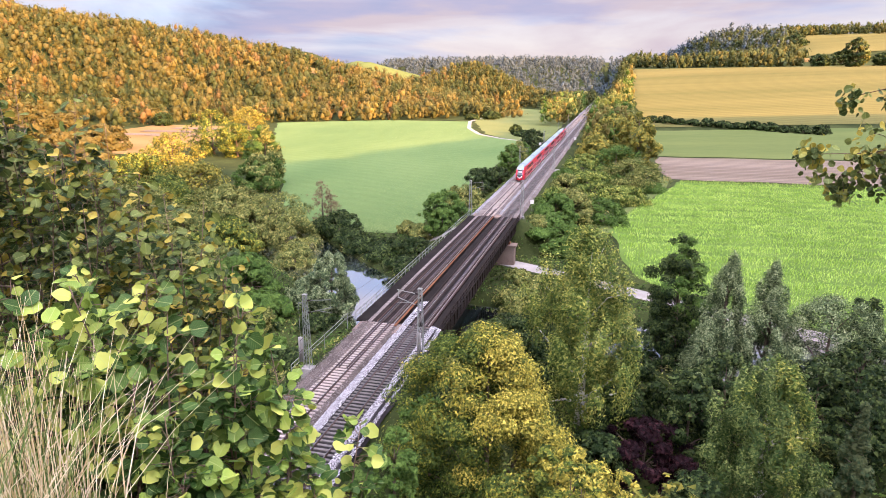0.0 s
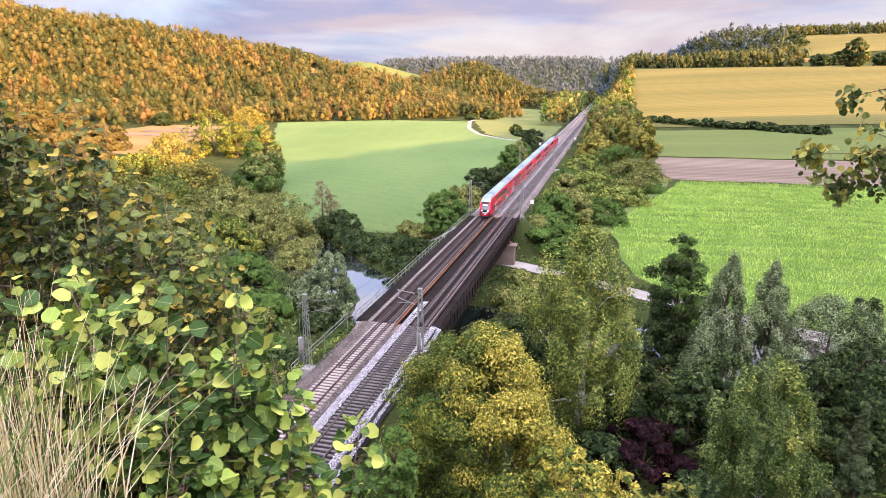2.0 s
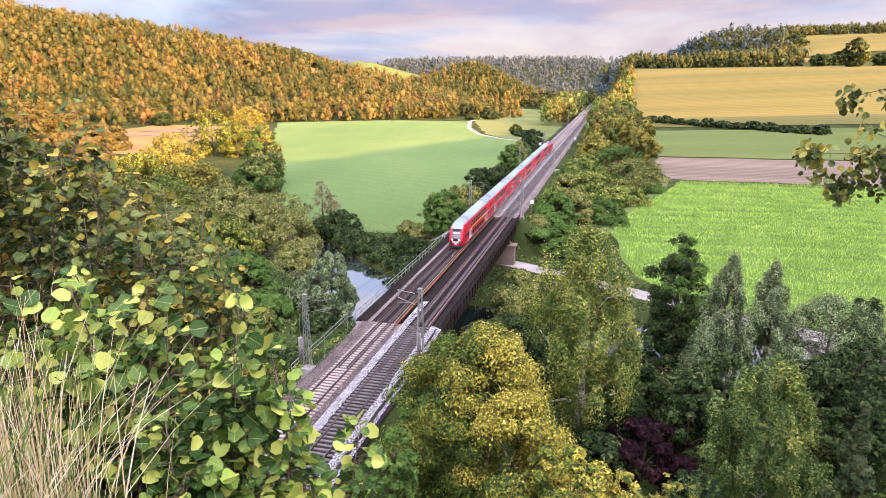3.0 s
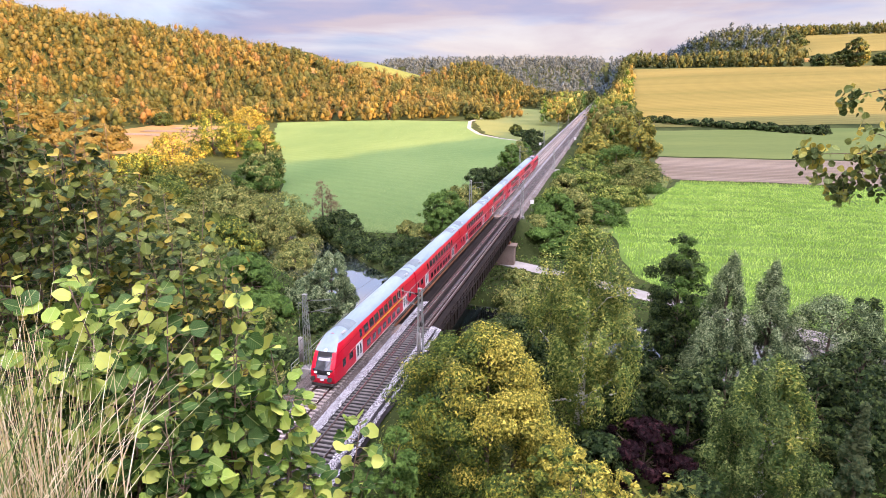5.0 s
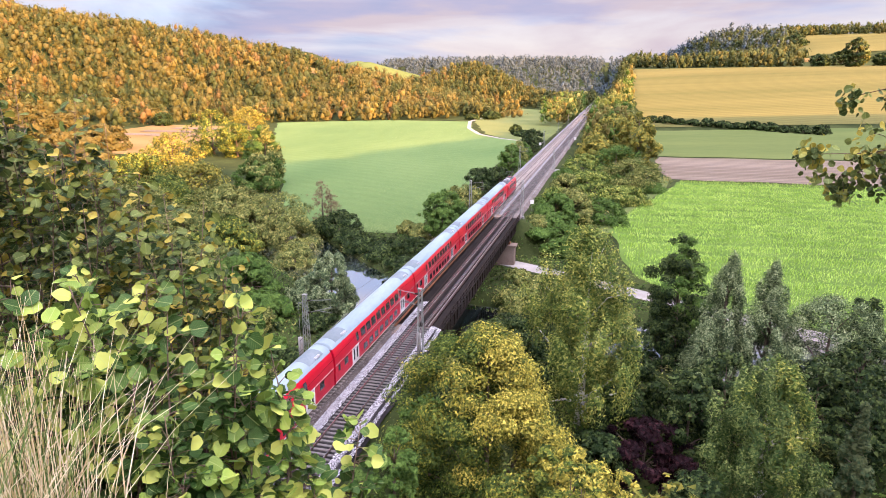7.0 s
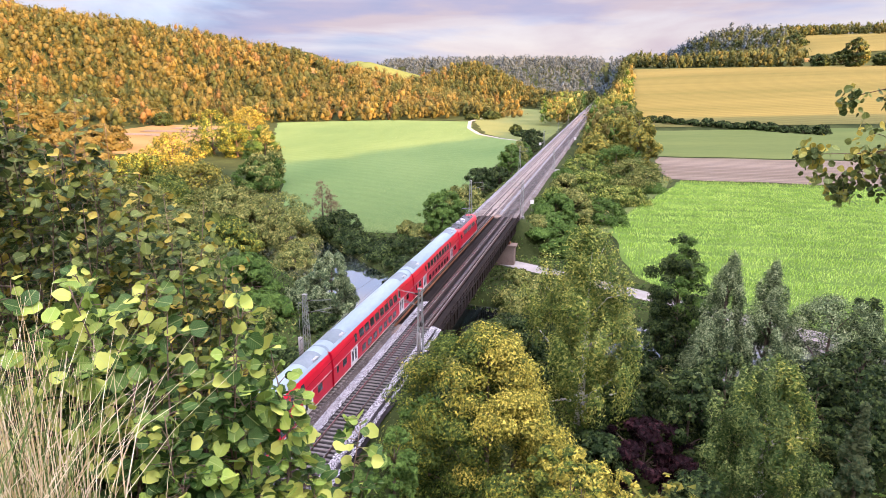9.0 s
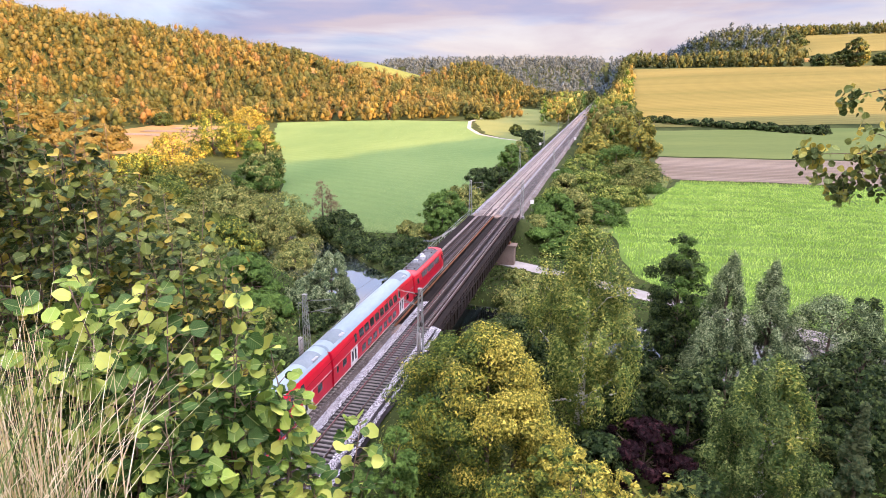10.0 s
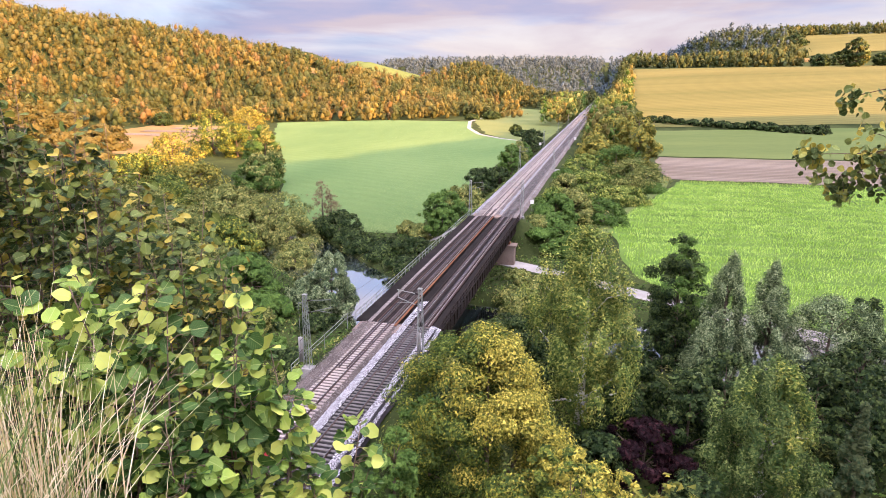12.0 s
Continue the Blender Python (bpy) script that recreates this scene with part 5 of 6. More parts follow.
stand("lime_tree", [(-125.6, 201.6, 11.0, 11.0), (-126.2, 184.0, 5.6, 11.2), (-102.5, 179.0, 4.0, 11.4), (-172.7, 297.3, 15.0, 12.3), (-160.2, 311.4, 16.0, 12.3), (-154.1, 289.7, 8.7, 8.3), (-125.8, 157.1, 4.4, 11.6), (-119.7, 137.3, 4.1, 8.9)], [L_YELLOW, L_MAPLE], 100, 7500, 0.45, "round lime tree, sunlight put into its yellow-green crown")
stand("ash_tree", [(-102.4, 151.6, 1.1, 10.2), (-100.9, 162.9, 1.9, 9.9), (-73.8, 153.8, 1.8, 9.9), (-56.8, 125.1, -0.5, 8.2), (-69.3, 127.6, 0.4, 9.8)], [L_OLIVE, L_MAPLE], 120, 15000, 0.36, "leafy olive-green ash on the river bank")
stand("alder_tree", [(-38.4, 100.4, -1.5, 7.2), (-49.7, 105.0, -1.0, 8.2), (-26.6, 89.2, -4.2, 5.0), (-61.6, 107.3, -1.5, 8.5), (-46.1, 91.0, -3.5, 6.8), (-28.1, 82.8, -4.4, 5.2)], [L_GREEN, (L_DARK, L_OLIVE)], 140, 15000, 0.30, "dense green alder on the river bank")
stand("fir_tree", [(-96.9, 214.9, 13.1, 8.4), (-92.3, 202.3, 4.5, 8.8)], (L_GREEN, L_OLIVE), 160, 16000, 0.42, "dark green layered fir at the meadow's edge", "drop", 0.02)
stand("grey_willow", [(-57.1, 147.2, 1.6, 9.8), (-47.6, 138.2, -1.7, 6.1), (-59.5, 140.6, -1.3, 7.0), (-39.0, 123.7, -4.6, 4.3)], L_OLIVE, 170, 11000, 0.3, "pale olive-grey willow bush by the water")
stand("river_willow", [(-18.3, 96.6, 1.4, 4.5), (-22.4, 95.3, -3.0, 3.0)], L_SILVER, 180, 20000, 0.22, "silvery willow leaning over the river", droop=0.3)
stand("bare_birch", [(-44.8, 151.2, 4.4, 3.4), (-43.5, 153.8, 0.7, 3.2)], L_RED, 190, 1800, 0.18, "thin half-bare birch with reddish twigs", "column", 0.15, gap=0.3)
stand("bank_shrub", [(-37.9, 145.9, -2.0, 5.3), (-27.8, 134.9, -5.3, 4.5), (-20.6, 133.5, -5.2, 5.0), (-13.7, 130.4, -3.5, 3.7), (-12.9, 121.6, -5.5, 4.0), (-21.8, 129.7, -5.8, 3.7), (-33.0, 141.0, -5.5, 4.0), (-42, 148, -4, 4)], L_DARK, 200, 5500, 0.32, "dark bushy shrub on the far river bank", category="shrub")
stand("slope_shrub", [(-16.4, 86.4, -5.9, 2.6), (-18.1, 75.5, -5.4, 2.7), (-12, 70, -4.2, 2.4), (-9.0, 78, -5.6, 2.0), (-22, 66, -5, 3.0), (-13, 62, -3.6, 2.0), (-27, 74, -4.5, 3.6), (-9, 55, -2.4, 1.6)], [L_DARK, L_GREEN], 220, 4500, 0.26, "green nettle and bramble shrub on the slope", category="shrub")
stand("lineside_tree", [(-13.3, 154.1, 2.9, 5.3), (-12.2, 175.2, 1.1, 5.6), (-12.9, 202.1, 2.7, 5.6), (-11.1, 250.7, 5.3, 5.5), (-12.0, 273.3, 5.2, 5.0), (-13.3, 337.6, 5.4, 6.0), (-11.5, 145.9, 0.1, 3.6), (-11.3, 168.0, -1.4, 4.2), (-11.5, 225, 0.0, 4.1), (-13, 300, 2, 4.5)], [L_GREEN, L_OLIVE, L_DARK], 240, 9000, 0.33, "bushy green tree beside the railway embankment")
stand("embankment_tree", [(13.5, 161.0, 2.2, 5.3), (17.0, 171.1, 1.6, 6.6), (14.5, 148.9, -0.2, 5.5), (20.5, 204.5, 2.6, 8.0), (27.8, 245.1, 6.8, 10.3), (33.7, 234.9, 3.0, 9.8), (23.7, 177.9, -1.5, 7.4), (17.4, 235.2, 4.4, 6.4), (39.9, 234.0, -4.5, 5.4), (13.7, 196.9, 2.5, 4.4), (12.0, 141.8, -2.5, 3.4), (29.9, 205.8, -2.0, 7.7), (18.6, 139.4, -3.6, 4.6), (10.6, 146.5, -0.6, 2.7), (11.2, 155.5, 0.4, 3.0), (11.8, 180.0, 0.8, 3.6), (12.0, 215.0, 1.6, 3.8)], [L_GREEN, L_OLIVE, L_GREEN, L_BIRCH], 260, 9500, 0.33, "leafy green tree on the railway embankment")
stand("sunlit_tree", [(36.7, 298.0, 16.6, 9.6), (26.9, 315.8, 14.5, 11.3), (20.0, 290.2, 7.3, 8.2)], L_YELLOW, 280, 9000, 0.62, "tall tree with sunlight put into its yellow leaf colour")
# The last six are added crowns that fill a hollow of deep shade.
stand("roadside_tree", [(39.9, 96.8, -1.1, 4.5), (55.0, 76.8, 1.3, 4.4), (34.6, 87.8, -1.8, 3.4), (51.2, 63.0, 1.4, 3.4), (39.2, 67.1, 2.3, 4.3), (35.2, 63.5, 1.3, 3.1), (48.3, 68.7, 1.5, 3.8), (59.9, 92.1, 2.0, 3.6), (58, 68, 1.5, 4.2), (28.5, 66, -2.5, 3.2), (30, 75, -2.0, 3.4), (26.8, 57.5, -3.5, 3.0), (20.5, 59.5, -1.5, 3.0), (34.5, 50, -2.0, 3.2), (22, 75.5, -3.0, 3.2)], L_DARK, 300, 7000, 0.24, "broadleaf tree, its dark leaf colour standing for shade")
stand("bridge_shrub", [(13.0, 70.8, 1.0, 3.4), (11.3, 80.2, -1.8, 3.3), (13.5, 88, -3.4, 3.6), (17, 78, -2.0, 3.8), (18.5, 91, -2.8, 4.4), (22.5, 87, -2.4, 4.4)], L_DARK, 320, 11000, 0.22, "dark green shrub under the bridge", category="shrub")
stand("reed_shrub", [(-17.5, 146.5, -4.2, 3.0), (-22, 151, -4.6, 2.4), (20.2, 112.4, -5.2, 5.0), (12.3, 106.4, -5.4, 4.4), (13.3, 115.4, -5.8, 3.6), (26, 106, -5.4, 4.2), (17.5, 118.0, -6.2, 3.0), (10.0, 121.0, -6.4, 2.8), (22.5, 114.5, -6.2, 2.8)], L_OLIVE, 330, 6000, 0.28, "low olive shrub on the river bank", category="shrub")
stand("green_shrub", [(13.1, 36.5, 7.0, 2.2)], L_GREEN, 348, 11000, 0.14, "green shrub on the steep slope beside the track", category="shrub")
stand("near_shrub", [(26.6, 36.5, 6.4, 2.6), (23.7, 39.2, 5.6, 2.6), (25.7, 32.8, 8.6, 2.4), (28.2, 34.5, 7.2, 2.0), (24.9, 35.0, 8.2, 2.2)], (L_MAPLE, L_MAPLE_SUNGOLD), 340, 11000, 0.14, "yellow-green shrub on the steep slope", category="shrub")
bushes("hedge_shrub", [(52 + 8.2 * i, 468 - 4.4 * i, 4.2 + 0.9 * math.sin(i * 1.9), 5.2) for i in range(12)], L_DARK, 360, 2200, 0.7, "dark low hedge shrub between the fields")
stand("field_tree", [(256.0, 751.4, 71.5, 11.0)], (L_DARK, L_OLIVE), 380, 9000, 0.9, "lone tall broadleaf tree on the hilltop field", "column", low=0.06)
stand("upper_hedge", [(231.4, 783.7, 57.3, 9.5), (261.3, 815.6, 62.0, 10.2), (286.5, 773.2, 57.7, 8.1), (266.7, 1037.9, 92.5, 13.7)], L_DARK, 390, 2500, 1.2, "dark hedge bush on the hilltop", category="shrub")
stand("meadow_bush", [(-41.6, 475.2, -1.5, 5.2), (-33.5, 455.3, -4.0, 6.7), (-27, 458, -4.5, 5), (-90.7, 645.1, 0.9, 8.1), (-108.1, 639.2, -2.4, 6.3), (-337.4, 475.3, 3.1, 8.7)], L_DARK, 400, 2500, 0.8, "dark bush in the meadow", category="shrub")
stand("valley_tree", [(-302.3, 337.6, 10.6, 13.4), (-308.7, 316.6, 16.0, 12.2), (-240, 300, 6, 11), (-200, 240, 5, 10), (-230, 262, 7, 10), (-170, 215, 3, 10)], L_FOREST, 420, 7000, 0.8, "autumn-coloured tree on the valley floor")


stand("yellow_shrub", [(28.8, 22.6, 15.0, 1.2), (29.7, 22.7, 14.7, 0.6), (27.6, 22.2, 14.7, 0.9)], L_YELLOW, 450, 900, 0.16, "sparse shrub with yellow and orange leaves", category="shrub")
stand("edge_shrub", [(9.6, 66, 0.3, 1.9), (9.4, 70.5, -0.6, 1.8), (10.2, 62, 0.8, 2.0), (10.4, 57, 1.2, 2.2), (10.8, 52, 1.0, 2.2), (11.2, 75, -2, 2.4)], [L_DARK, L_GREEN, L_OLIVE], 460, 5000, 0.2, "bushy green shrub beside the track", category="shrub")


# ---- lineside signs ----
def lineside_sign(x, y, z, w, h, label):
    t = thing("lineside_sign", x, y, z, label, "sign", "lineside signs")
    bm = bmesh.new()
    tube(bm, [(0, 0.05, -1.6), (0, 0.05, h)], [0.04, 0.04], 8)
    part("post", bm, M_STEEL_GREY, t)
    bm = bmesh.new()
    box(bm, -w / 2, w / 2, -0.02, 0.02, 0, h, 0.008)
    part("board", bm, M_WHITE, t)


lineside_sign(8.6, 152.5, 0.9, 0.8, 0.95, "white board on a post beside the track")
lineside_sign(9.3, 219.0, 0.0, 1.8, 0.6, "long white board on a post at the embankment")
lineside_sign(8.2, 336.0, 0.6, 1.1, 1.3, "white board on a post beside the track")
lineside_sign(-6.0, 306.0, 0.2, 1.0, 1.2, "white board on a post beside the track")


# ---- maize ----
def build_maize():
    rng = np.random.default_rng(77)
    rows = np.array([(104, 67, 150), (112, 43, 152), (128, 32, 155), (173, 28, 165), (200, 34, 170), (220, 41, 175), (245, 49, 178), (262, 53, 185)], float)
    cs = []
    for y in np.arange(105, 261, 0.95):
        l, r = np.interp(y, rows[:, 0], rows[:, 1]), np.interp(y, rows[:, 0], rows[:, 2])
        r = min(r, 30 + 0.42 * y + 12)
        if r <= l:
            continue
        n = int((r - l) / 0.5)
        x = np.linspace(l, r, n) + rng.normal(size=n) * 0.1
        yy = y + 0.035 * (x - 60) + rng.normal(size=n) * 0.08
        cs.append(np.stack([x, yy], 1))
    p = np.concatenate(cs)
    p = p[rng.random(len(p)) > 0.04]
    rows_gap = np.sin(p[:, 1] * 0.72 - 0.03 * p[:, 0] + 1.1 * np.sin(p[:, 0] * 0.06) + 0.8 * np.sin(p[:, 1] * 0.11))
    p = p[rng.random(len(p)) < np.where(rows_gap < -0.6, 0.4, 1.0)]
    z = land(p[:, 0], p[:, 1])
    n = len(p)
    v, f = [], []
    band = np.sin(p[:, 1] * 0.72 - 0.03 * p[:, 0] + 1.1 * np.sin(p[:, 0] * 0.06) + 0.8 * np.sin(p[:, 1] * 0.11))
    h = rng.uniform(0.7, 1.1, n) * (1 + 0.10 * np.sin(p[:, 0] * 0.2) * np.sin(p[:, 1] * 0.13) + 0.24 * band)
    for k in range(3):
        a = rng.uniform(0, 6.28, n)
        d = np.stack([np.cos(a), np.sin(a), 0 * a], 1)
        s = np.stack([-np.sin(a), np.cos(a), 0 * a], 1) * 0.05
        up = np.stack([0 * a, 0 * a, h], 1)
        b = np.stack([p[:, 0], p[:, 1], z], 1) + up * (0.12 + 0.22 * k)
        m = b + d * 0.2 + up * 0.34
        e = b + d * rng.uniform(0.36, 0.52, n)[:, None] + up * rng.uniform(0.1, 0.4, n)[:, None]
        v.append(np.stack([b - s, b + s, m + s, m - s, e], 1))
    v = np.concatenate(v)
    i = np.arange(len(v))[:, None] * 5
    verts = v.reshape(-1, 3)
    faces = np.concatenate([i + np.array([[0, 1, 2]]), i + np.array([[0, 2, 3]]), i + np.array([[3, 2, 4]])])
    tagged(from_mesh("maize", raw_mesh("maize", verts, faces, L_MAIZE)), "bright green maize standing in rows", "crop", kind="stuff")


build_maize()


L_MEADOW = foliage("meadow_grass_blades", (0.070, 0.118, 0.038), (0.135, 0.185, 0.060), None, 0.05, 0.6, 0.15)


def build_meadow_grass():
    rng = np.random.default_rng(93)
    n = 50000
    y = 150 + 400 * rng.random(n) ** 1.5
    l, r = np.interp(y, [150, 160, 214, 320, 400, 540], [-50, -58, -88, -148, -190, -262]), np.interp(y, [150, 160, 320, 400, 462, 550], [-28, -23, -25, -30, -68, -92])
    x = l + (r - l) * rng.random(n)
    c = np.stack([x, y, land(x, y) + 0.12 + rng.uniform(0.01, 0.12, n)], 1)
    nrm = np.array([0, -0.1, 0.9]) + rng.normal(size=(n, 3)) * 0.14
    v, f = leaf_quads(c, nrm, rng.uniform(0.10, 0.26, n), rng, 1.8)
    tagged(from_mesh("meadow_grass", raw_mesh("meadow_grass", v, f, L_MEADOW)), "short tufts of green meadow grass", "grass", kind="stuff")


build_meadow_grass()


def build_undergrowth():
    """Nettles, brambles and tall grass over the river banks and the slopes round the bridge."""
    rng = np.random.default_rng(88)
    n = 165000
    x, y = rng.uniform(-70, 62, n), np.where(rng.random(n) < 0.86, rng.uniform(24, 172, n), rng.uniform(172, 285, n))
    far = y > 172
    x = np.where(far, rng.uniform(-24, 52, n), x)
    z = land(x, y)
    off = np.abs(x - 2.2)
    ok = (z > -9.2) & ((off > 6.4) | ((y > 74) & (y < 139))) & ~((y > 150) & (x < -22) & (x > -52 - (y - 150) * 0.6))
    rx = np.array([-25, -20, -12, 2, 12, 24, 36, 52, 72, 100.0])
    ry = np.array([163, 155, 143, 133, 128, 121.5, 114, 105, 95, 84.0])
    ok &= np.abs(y - np.interp(x, rx, ry)) > 3.4
    ok &= ~((x > np.interp(y, [80, 104, 112, 128, 173, 200, 220, 245, 262], [110, 66, 42, 27, 25, 30, 38, 45, 48])) & (y > 84))
    ok &= ~((y > 172) & (x < -9) & (x > -60))
    clump = np.sin(x * 0.55 + 1.5 * np.sin(y * 0.4)) * np.cos(y * 0.6 + np.sin(x * 0.35))
    ok &= rng.random(n) < 0.72 + 0.28 * clump
    x, y, z, clump = x[ok], y[ok], z[ok], clump[ok]
    m = len(x)
    h = rng.uniform(0.05, 1.0, m) * (0.55 + 0.5 * np.maximum(clump, 0))
    c = np.stack([x, y, z + h], 1)
    nrm = np.array([0, 0, 0.8]) + rng.normal(size=(m, 3)) * 0.6
    v, f = leaf_quads(c, nrm, rng.uniform(0.10, 0.32, m), rng, 2.0)
    mats = [L_OLIVE, L_GREEN, L_DARK]
    pick = np.clip(np.floor(1.2 + 1.1 * np.sin(x * 0.21 + 2 * np.sin(y * 0.13)) + rng.normal(size=m) * 0.5), 0, 2)
    tagged(from_mesh("undergrowth", raw_mesh("undergrowth", v, f, mats, False, pick)), "dense green nettles, brambles and grass on the banks", "undergrowth", kind="stuff")


build_undergrowth()


# ---- foreground: hazel, dry grass, overhanging branch ----
L_HAZEL = foliage("hazel_leaves", (0.035, 0.088, 0.016), (0.24, 0.35, 0.055), (0.46, 0.50, 0.10), 1.5, 1.25, 0.3)
L_HAZEL_DARK = foliage("old_hazel_leaves", (0.028, 0.056, 0.015), (0.165, 0.205, 0.038), (0.38, 0.30, 0.045), 1.5, 1.0, 0.3)
L_LIMEBRANCH = foliage("dark_lime_leaves", (0.05, 0.08, 0.02), (0.18, 0.22, 0.05), (0.40, 0.33, 0.05), 2.0, 0.9, 0.3)
M_TWIG = material("twig_bark", (0.10, 0.07, 0.05), (0.22, 0.16, 0.11), 0.85, 3, 30, 0.3)
M_STRAW = material("dry_straw", (0.54, 0.40, 0.20), (0.86, 0.73, 0.48), 0.7, 3, 20, 0.1, island=0.9, translucent=0.25)
M_GRASSBLADE = material("green_grass_blade", (0.10, 0.18, 0.05), (0.30, 0.36, 0.12), 0.7, 3, 20, 0.1, island=0.8, translucent=0.3)


def broad_leaves(name, c, axis, nrm, size, rng, mat):
    """Rounded, cupped leaves with a midrib fold, a toothed edge and a pointed tip. Their UV runs along and across the blade, for the veins."""
    n = len(c)
    axis = unit(axis)
    nrm = unit(nrm - axis * np.sum(nrm * axis, 1, keepdims=True))
    side = np.cross(nrm, axis)
    shape = [(0.0, 0.0), (-0.05, 0.24), (0.10, 0.44), (0.32, 0.54), (0.56, 0.54), (0.77, 0.43), (0.91, 0.24), (1.03, 0.0)]
    cup = rng.uniform(-0.08, 0.32, n)[:, None]
    curl = rng.uniform(-0.1, 0.4, n)[:, None]
    twist = rng.normal(size=(n, 1)) * 0.12
    s = size[:, None]
    mid, lf, rt = [], [], []
    for u, w in shape:
        base = c + axis * u * s - nrm * curl * s * u * u
        mid.append(base)
        if 0 < w:
            jl, jr = rng.uniform(0.76, 1.16, (n, 1)), rng.uniform(0.76, 1.16, (n, 1))
            lf.append(base + side * w * s * jl + nrm * (cup + twist * u) * w * s + axis * s * rng.uniform(-0.03, 0.05, (n, 1)))
            rt.append(base - side * w * s * jr + nrm * (cup - twist * u) * w * s + axis * s * rng.uniform(-0.03, 0.05, (n, 1)))
    v = np.stack(mid + lf + rt, 1)
    k = len(shape)
    m, l, r = list(range(k)), list(range(k, 2 * k - 2)), list(range(2 * k - 2, 3 * k - 4))
    tri = []
    for arr, flip in ((l, 0), (r, 1)):
        seq = [m[0]] + arr + [m[-1]]
        for i in range(k - 1):
            for q in ((m[i], seq[i], seq[i + 1]), (m[i], seq[i + 1], m[i + 1])):
                if len(set(q)) == 3:
                    tri.append(q[::-1] if flip else q)
    tri = np.array(tri)
    f = (tri[None] + (np.arange(n) * v.shape[1])[:, None, None]).reshape(-1, 3)
    me = raw_mesh(name, v.reshape(-1, 3), f, mat, True)
    flat = np.array([(u, 0.5) for u, _ in shape] + [(u, 0.5 + w) for u, w in shape if w] + [(u, 0.5 - w) for u, w in shape if w])
    uv = me.uv_layers.new(name="blade")
    idx = np.empty(len(me.loops), np.int32)
    me.loops.foreach_get("vertex_index", idx)
    uv.data.foreach_set("uv", flat[idx % v.shape[1]].astype(np.float32).ravel())
    return me


def veined(m):
    """Adds paler midrib and side veins to a leaf material, along the blade's UV."""
    nd, ln = m.node_tree.nodes, m.node_tree.links
    bsdf = nd["Principled BSDF"]
    src = bsdf.inputs["Base Color"].links[0].from_socket
    uv = nd.new("ShaderNodeUVMap")
    uv.uv_map = "blade"
    sep = nd.new("ShaderNodeSeparateXYZ")
    ln.new(uv.outputs[0], sep.inputs[0])

    def calc(op, a, b=None, c=None):
        q = nd.new("ShaderNodeMath")
        q.operation = op
        for k, val in enumerate((a, b, c)):
            if val is None:
                continue
            if isinstance(val, (int, float)):
                q.inputs[k].default_value = val
            else:
                ln.new(val, q.inputs[k])
        return q.outputs[0]

    across = calc("ABSOLUTE", calc("SUBTRACT", sep.outputs["Y"], 0.5))
    saw = calc("FRACT", calc("MULTIPLY", calc("MULTIPLY_ADD", across, -0.85, sep.outputs["X"]), 7.0))
    ribs = calc("LESS_THAN", saw, 0.13)
    midrib = calc("LESS_THAN", across, 0.022)
    lines = calc("MAXIMUM", calc("MULTIPLY", ribs, 0.28), calc("MULTIPLY", midrib, 0.6))
    edge = nd.new("ShaderNodeMix")
    edge.data_type = "RGBA"
    edge.inputs["B"].default_value = (0.42, 0.47, 0.16, 1)
    ln.new(lines, edge.inputs["Factor"])
    ln.new(src, edge.inputs["A"])
    ln.new(edge.outputs["Result"], bsdf.inputs["Base Color"])
    b = nd.new("ShaderNodeBump")
    b.inputs["Strength"].default_value, b.inputs["Distance"].default_value = 0.5, 0.004
    ln.new(saw, b.inputs["Height"])
    ln.new(b.outputs[0], bsdf.inputs["Normal"])
    bsdf.inputs["Specular IOR Level"].default_value, bsdf.inputs["Roughness"].default_value = 0.18, 0.5
    return m


for _m in (L_HAZEL, L_HAZEL_DARK, L_LIMEBRANCH):
    veined(_m)


def shoot_bush(name, shoots, mat, seed, label, size, per, spread):
    """A shrub of upright shoots: each stem has leaves on short stalks in turn. shoots: base x y z, tip x y z."""
    rng = np.random.default_rng(seed)
    t = thing(name, shoots[0][0], shoots[0][1], shoots[0][2], label, "shrub")
    o = np.array(shoots[0][:3])
    bm = bmesh.new()
    C, A, N, S = [], [], [], []
    for b in shoots:
        p0, p1 = np.array(b[:3]) - o, np.array(b[3:6]) - o
        bow = rng.normal(size=3) * 0.06
        ts = np.linspace(0, 1, 7)
        pts = [p0 + (p1 - p0) * q + bow * 4 * q * (1 - q) for q in ts]
        tube(bm, pts, list(np.interp(ts, [0, 1], [0.011, 0.002])), 5)
        n = per
        for q in np.sort(rng.uniform(0.22, 1.0, n)):
            p = p0 + (p1 - p0) * q + bow * 4 * q * (1 - q)
            a = rng.uniform(0, 6.28)
            d = np.array([math.cos(a), math.sin(a), rng.uniform(-0.15, 0.5)])
            ln = spread * rng.uniform(0.2, 1.0) * (1.15 - 0.7 * q)
            e = p + d * ln
            if ln > spread * 0.3:
                tube(bm, [p, (p + e) / 2 + [0, 0, 0.01], e], [0.003, 0.002, 0.001], 3)
            for _ in range(3 if ln > spread * 0.3 else 1):
                C.append(p + d * ln * rng.uniform(0.5, 1.0) + rng.normal(size=3) * 0.012)
                A.append(d + rng.normal(size=3) * 0.55 + [0, 0, -0.15])
                N.append(np.array([0.1, -0.4, 0.8]) + rng.normal(size=3) * 0.55)
                S.append(size * rng.uniform(0.4, 1.3))
    part("stem_frame", bm, M_TWIG, t, "thin brown stems")
    from_mesh("foliage", broad_leaves("foliage", np.array(C), np.array(A), np.array(N), np.array(S), rng, mat), t)
    return t


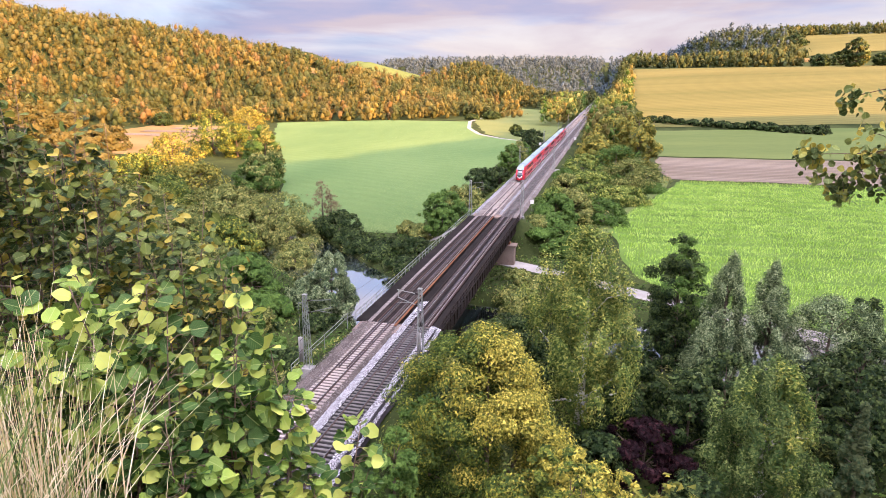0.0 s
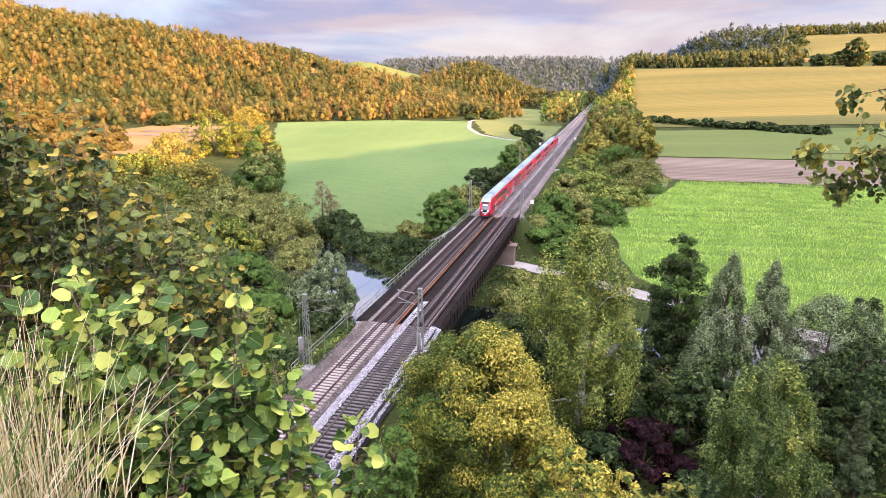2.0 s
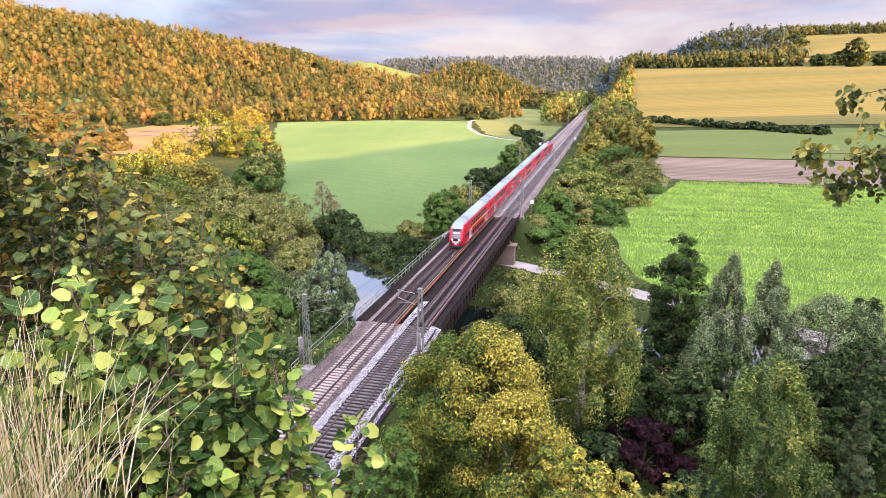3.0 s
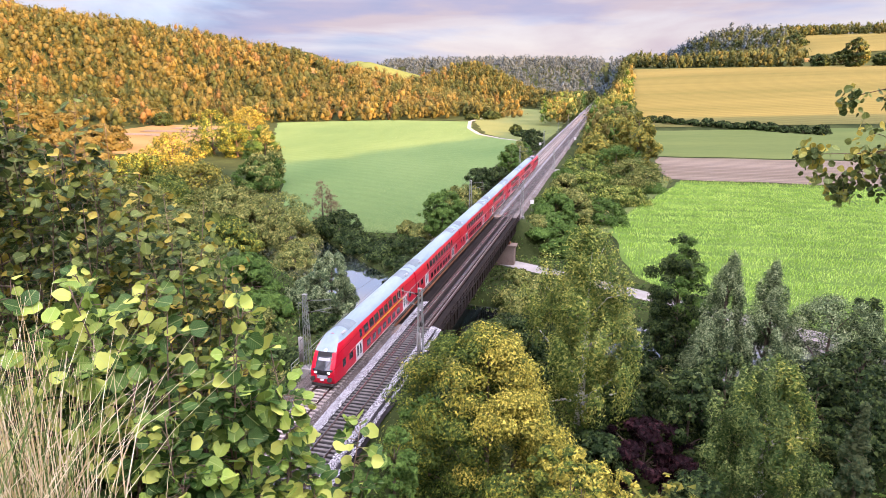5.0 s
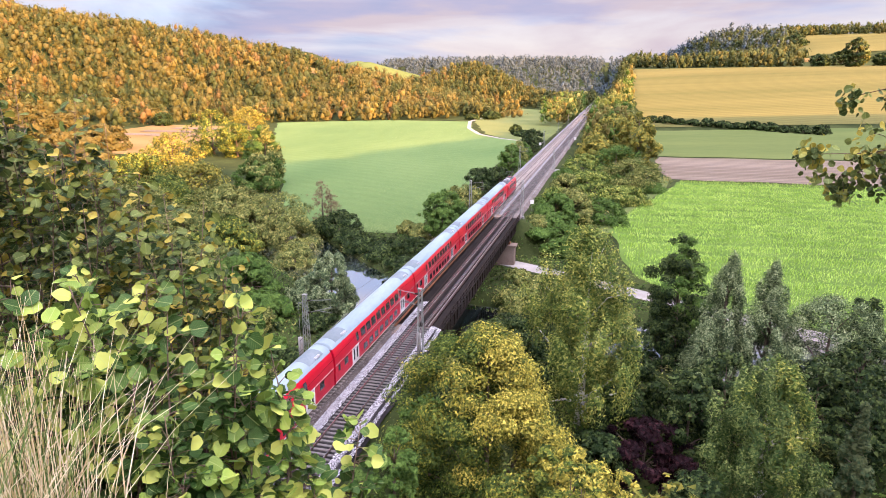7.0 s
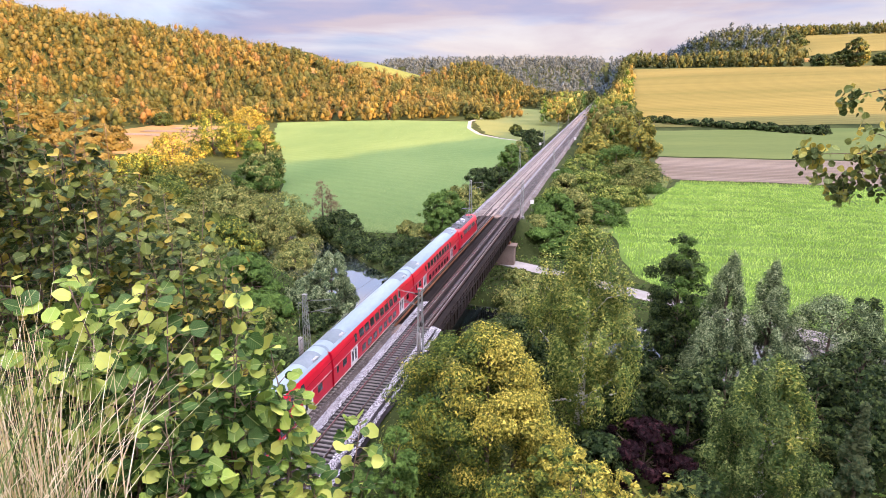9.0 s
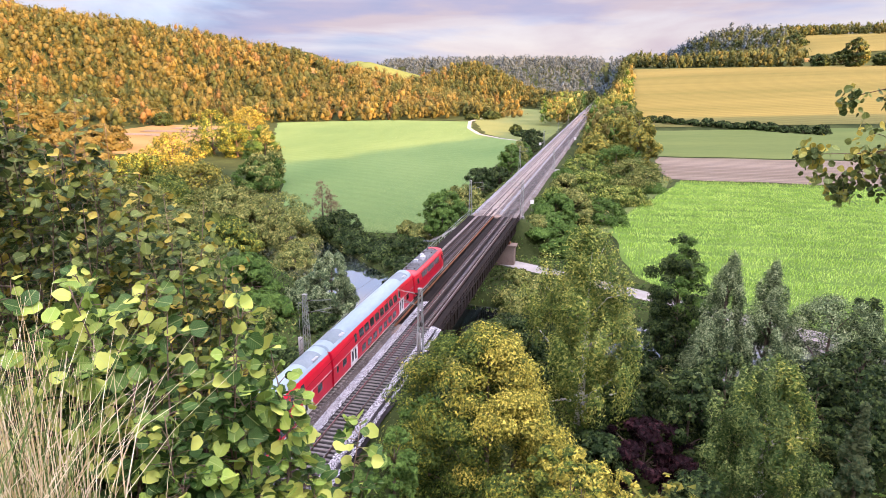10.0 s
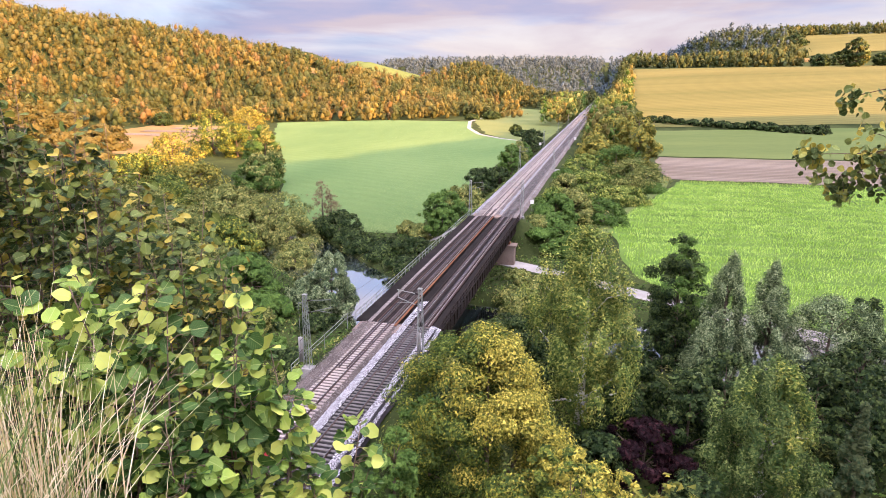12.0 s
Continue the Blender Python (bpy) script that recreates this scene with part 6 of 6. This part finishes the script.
def fan(x0, y0, x1, y1, n, ztop, rng, lean):
    """Shoots in a line from one place to another, with tips at the heights that ztop gives along it."""
    out = []
    for q in np.linspace(0, 1, n):
        q = min(1, max(0, q + rng.normal() * 0.03))
        x, y = x0 + (x1 - x0) * q, y0 + (y1 - y0) * q
        d = rng.uniform(-0.28, 0.28)
        x, y = x + d * 0.3 + rng.normal() * 0.08, y + d
        z1 = ztop(q) + rng.normal() * 0.09 - abs(rng.normal()) * 0.10
        b = float(land(x, y))
        zb = min(b, z1 - 0.5)
        out.append((x, y, zb - 0.05, x + lean[0] + rng.normal() * 0.08, y + lean[1] + rng.normal() * 0.08, z1))
    return out


_r = np.random.default_rng(5)
shoot_bush("hazel_shrub", fan(20.9, 3.6, 23.2, 3.9, 60, lambda q: float(np.interp(q, [0, 0.35, 0.62, 0.8, 1], [29.25, 29.0, 28.75, 28.35, 27.85])), _r, (0.0, 0.0)), L_HAZEL_DARK, 501, "tall hazel shrub with dark and yellowing leaves", 0.06, 74, 0.30)
shoot_bush("hazel_shrub", fan(23.5, 1.8, 24.62, 2.3, 46, lambda q: float(np.interp(q, [0, 0.4, 0.62, 0.8, 1], [28.4, 28.2, 28.18, 27.82, 27.5])), _r, (0.0, 0.02)), L_HAZEL, 502, "low hazel shrub with bright green leaves", 0.058, 56, 0.20)


def build_dry_grass():
    rng = np.random.default_rng(61)
    for name, mat, n, lab in (("dry_grass", M_STRAW, 440, "tall dry straw-coloured grass at the cliff edge"), ("green_grass", M_GRASSBLADE, 150, "thin green grass blades among the straw")):
        g = rng.beta(0.42, 4.6, n)
        x = 23.94 + g * 0.95 + rng.normal(size=n) * 0.05
        y = 1.05 + rng.uniform(0, 0.65, n) + 0.1 * g
        z = np.array([float(land(a, b)) for a, b in zip(x, y)]) - 0.02
        tipz = 28.36 - 0.55 * g + rng.normal(size=n) * 0.10
        h = np.maximum(tipz - z, 0.3)
        a = rng.uniform(0, 6.28, n)
        lean = np.stack([np.cos(a), np.sin(a), 0 * a], 1) * (rng.uniform(0.02, 1.0, n) ** 2.6 * h * 0.6)[:, None]
        w = rng.uniform(0.0014, 0.0034, n) * np.where(rng.random(n) < 0.2, 1.7, 1)
        s = np.stack([np.full(n, 0.97), np.full(n, 0.25), 0 * a], 1) * w[:, None]
        rows = []
        bend = rng.uniform(0.0, 1.0, n) ** 2
        for q in np.linspace(0, 1, 6):
            c = np.stack([x, y, z], 1) + lean * q * q + np.stack([0 * a, 0 * a, h * (q - 0.22 * bend * q ** 3)], 1)
            taper = 1 - 0.8 * q
            rows += [c - s * taper, c + s * taper]
        v = np.stack(rows, 1)
        f = np.array([(2 * i, 2 * i + 1, 2 * i + 3, 2 * i + 2) for i in range(5)])
        f = (f[None] + (np.arange(n) * 12)[:, None, None]).reshape(-1, 4)
        tagged(from_mesh(name, raw_mesh(name, v.reshape(-1, 3), f, mat)), lab, "grass", kind="stuff")


build_dry_grass()


def build_branch():
    """A lime tree beside the viewpoint whose twigs reach into view."""
    rng = np.random.default_rng(71)
    x, y = 31.5, 4.6
    z = float(land(x, y))
    t = thing("lime_tree", x, y, z, "lime tree with dark green leaves on overhanging twigs", "tree")
    bm = bmesh.new()
    tube(bm, [(0, 0, -0.3), (0.05, 0, 1.5), (0, 0.1, 4.0), (0.1, 0.1, 7)], [0.16, 0.13, 0.10, 0.03], 9)
    part("trunk", bm, M_BARK, t)
    C, A, N, S = [], [], [], []
    o = np.array((x, y, z))
    for tip, n, sp in (((27.63, 5.73, 29.10), 150, 0.05), ((27.36, 5.4, 28.66), 290, 0.075), ((27.58, 5.5, 28.52), 300, 0.08), ((27.88, 5.5, 28.80), 380, 0.11), ((27.92, 5.5, 28.5), 190, 0.08)):
        e = np.array(tip) - o
        st = np.array((0, 0.05, e[2] + 0.25))
        ts = np.linspace(0, 1, 14)
        bm = bmesh.new()
        pts = [st + (e - st) * q + np.array([0, 0.1, 0.22]) * math.sin(q * 3.14) + rng.normal(size=3) * 0.022 for q in ts]
        tube(bm, pts, list(np.interp(ts, [0, 1], [0.03, 0.003])), 5)
        knots = [np.array(pts[-1 - k]) + rng.normal(size=3) * sp * np.array([1, 1, 1.1]) - [0, 0, sp * 0.4] for k in range(3) for _ in range(5)]
        for k, p in enumerate(knots):
            q = np.array(pts[-1 - k // 5])
            tube(bm, [q, (p + q) / 2 + [0, 0, 0.02], p], [0.004, 0.003, 0.0015], 3)
        for _ in range(n):
            p = knots[rng.integers(len(knots))] + rng.normal(size=3) * 0.045
            C.append(p)
            A.append(rng.normal(size=3) * 0.7 + [0, 0, -0.5])
            N.append(rng.normal(size=3) * 0.7 + [0, -0.6, 0.6])
            S.append(0.047 * rng.uniform(0.5, 1.3))
        part("branch", bm, M_TWIG, t)
    from_mesh("foliage", broad_leaves("foliage", np.array(C), np.array(A), np.array(N), np.array(S), rng, L_LIMEBRANCH), t)


build_branch()


def motions():
    # where the leading end of the train stands on the track at each time
    head = [(0, 193.4), (1.5, 151.8), (3, 110.2), (4.5, 67.6), (5.5, 39.9), (6.5, 12.9), (7.5, -14.1), (9, -54.6), (10.5, -95.0), (12, -136.8)]
    for ob, back in TRAIN:
        walk(ob, [(t, pose(0, y + back, 0)) for t, y in head])


motions()
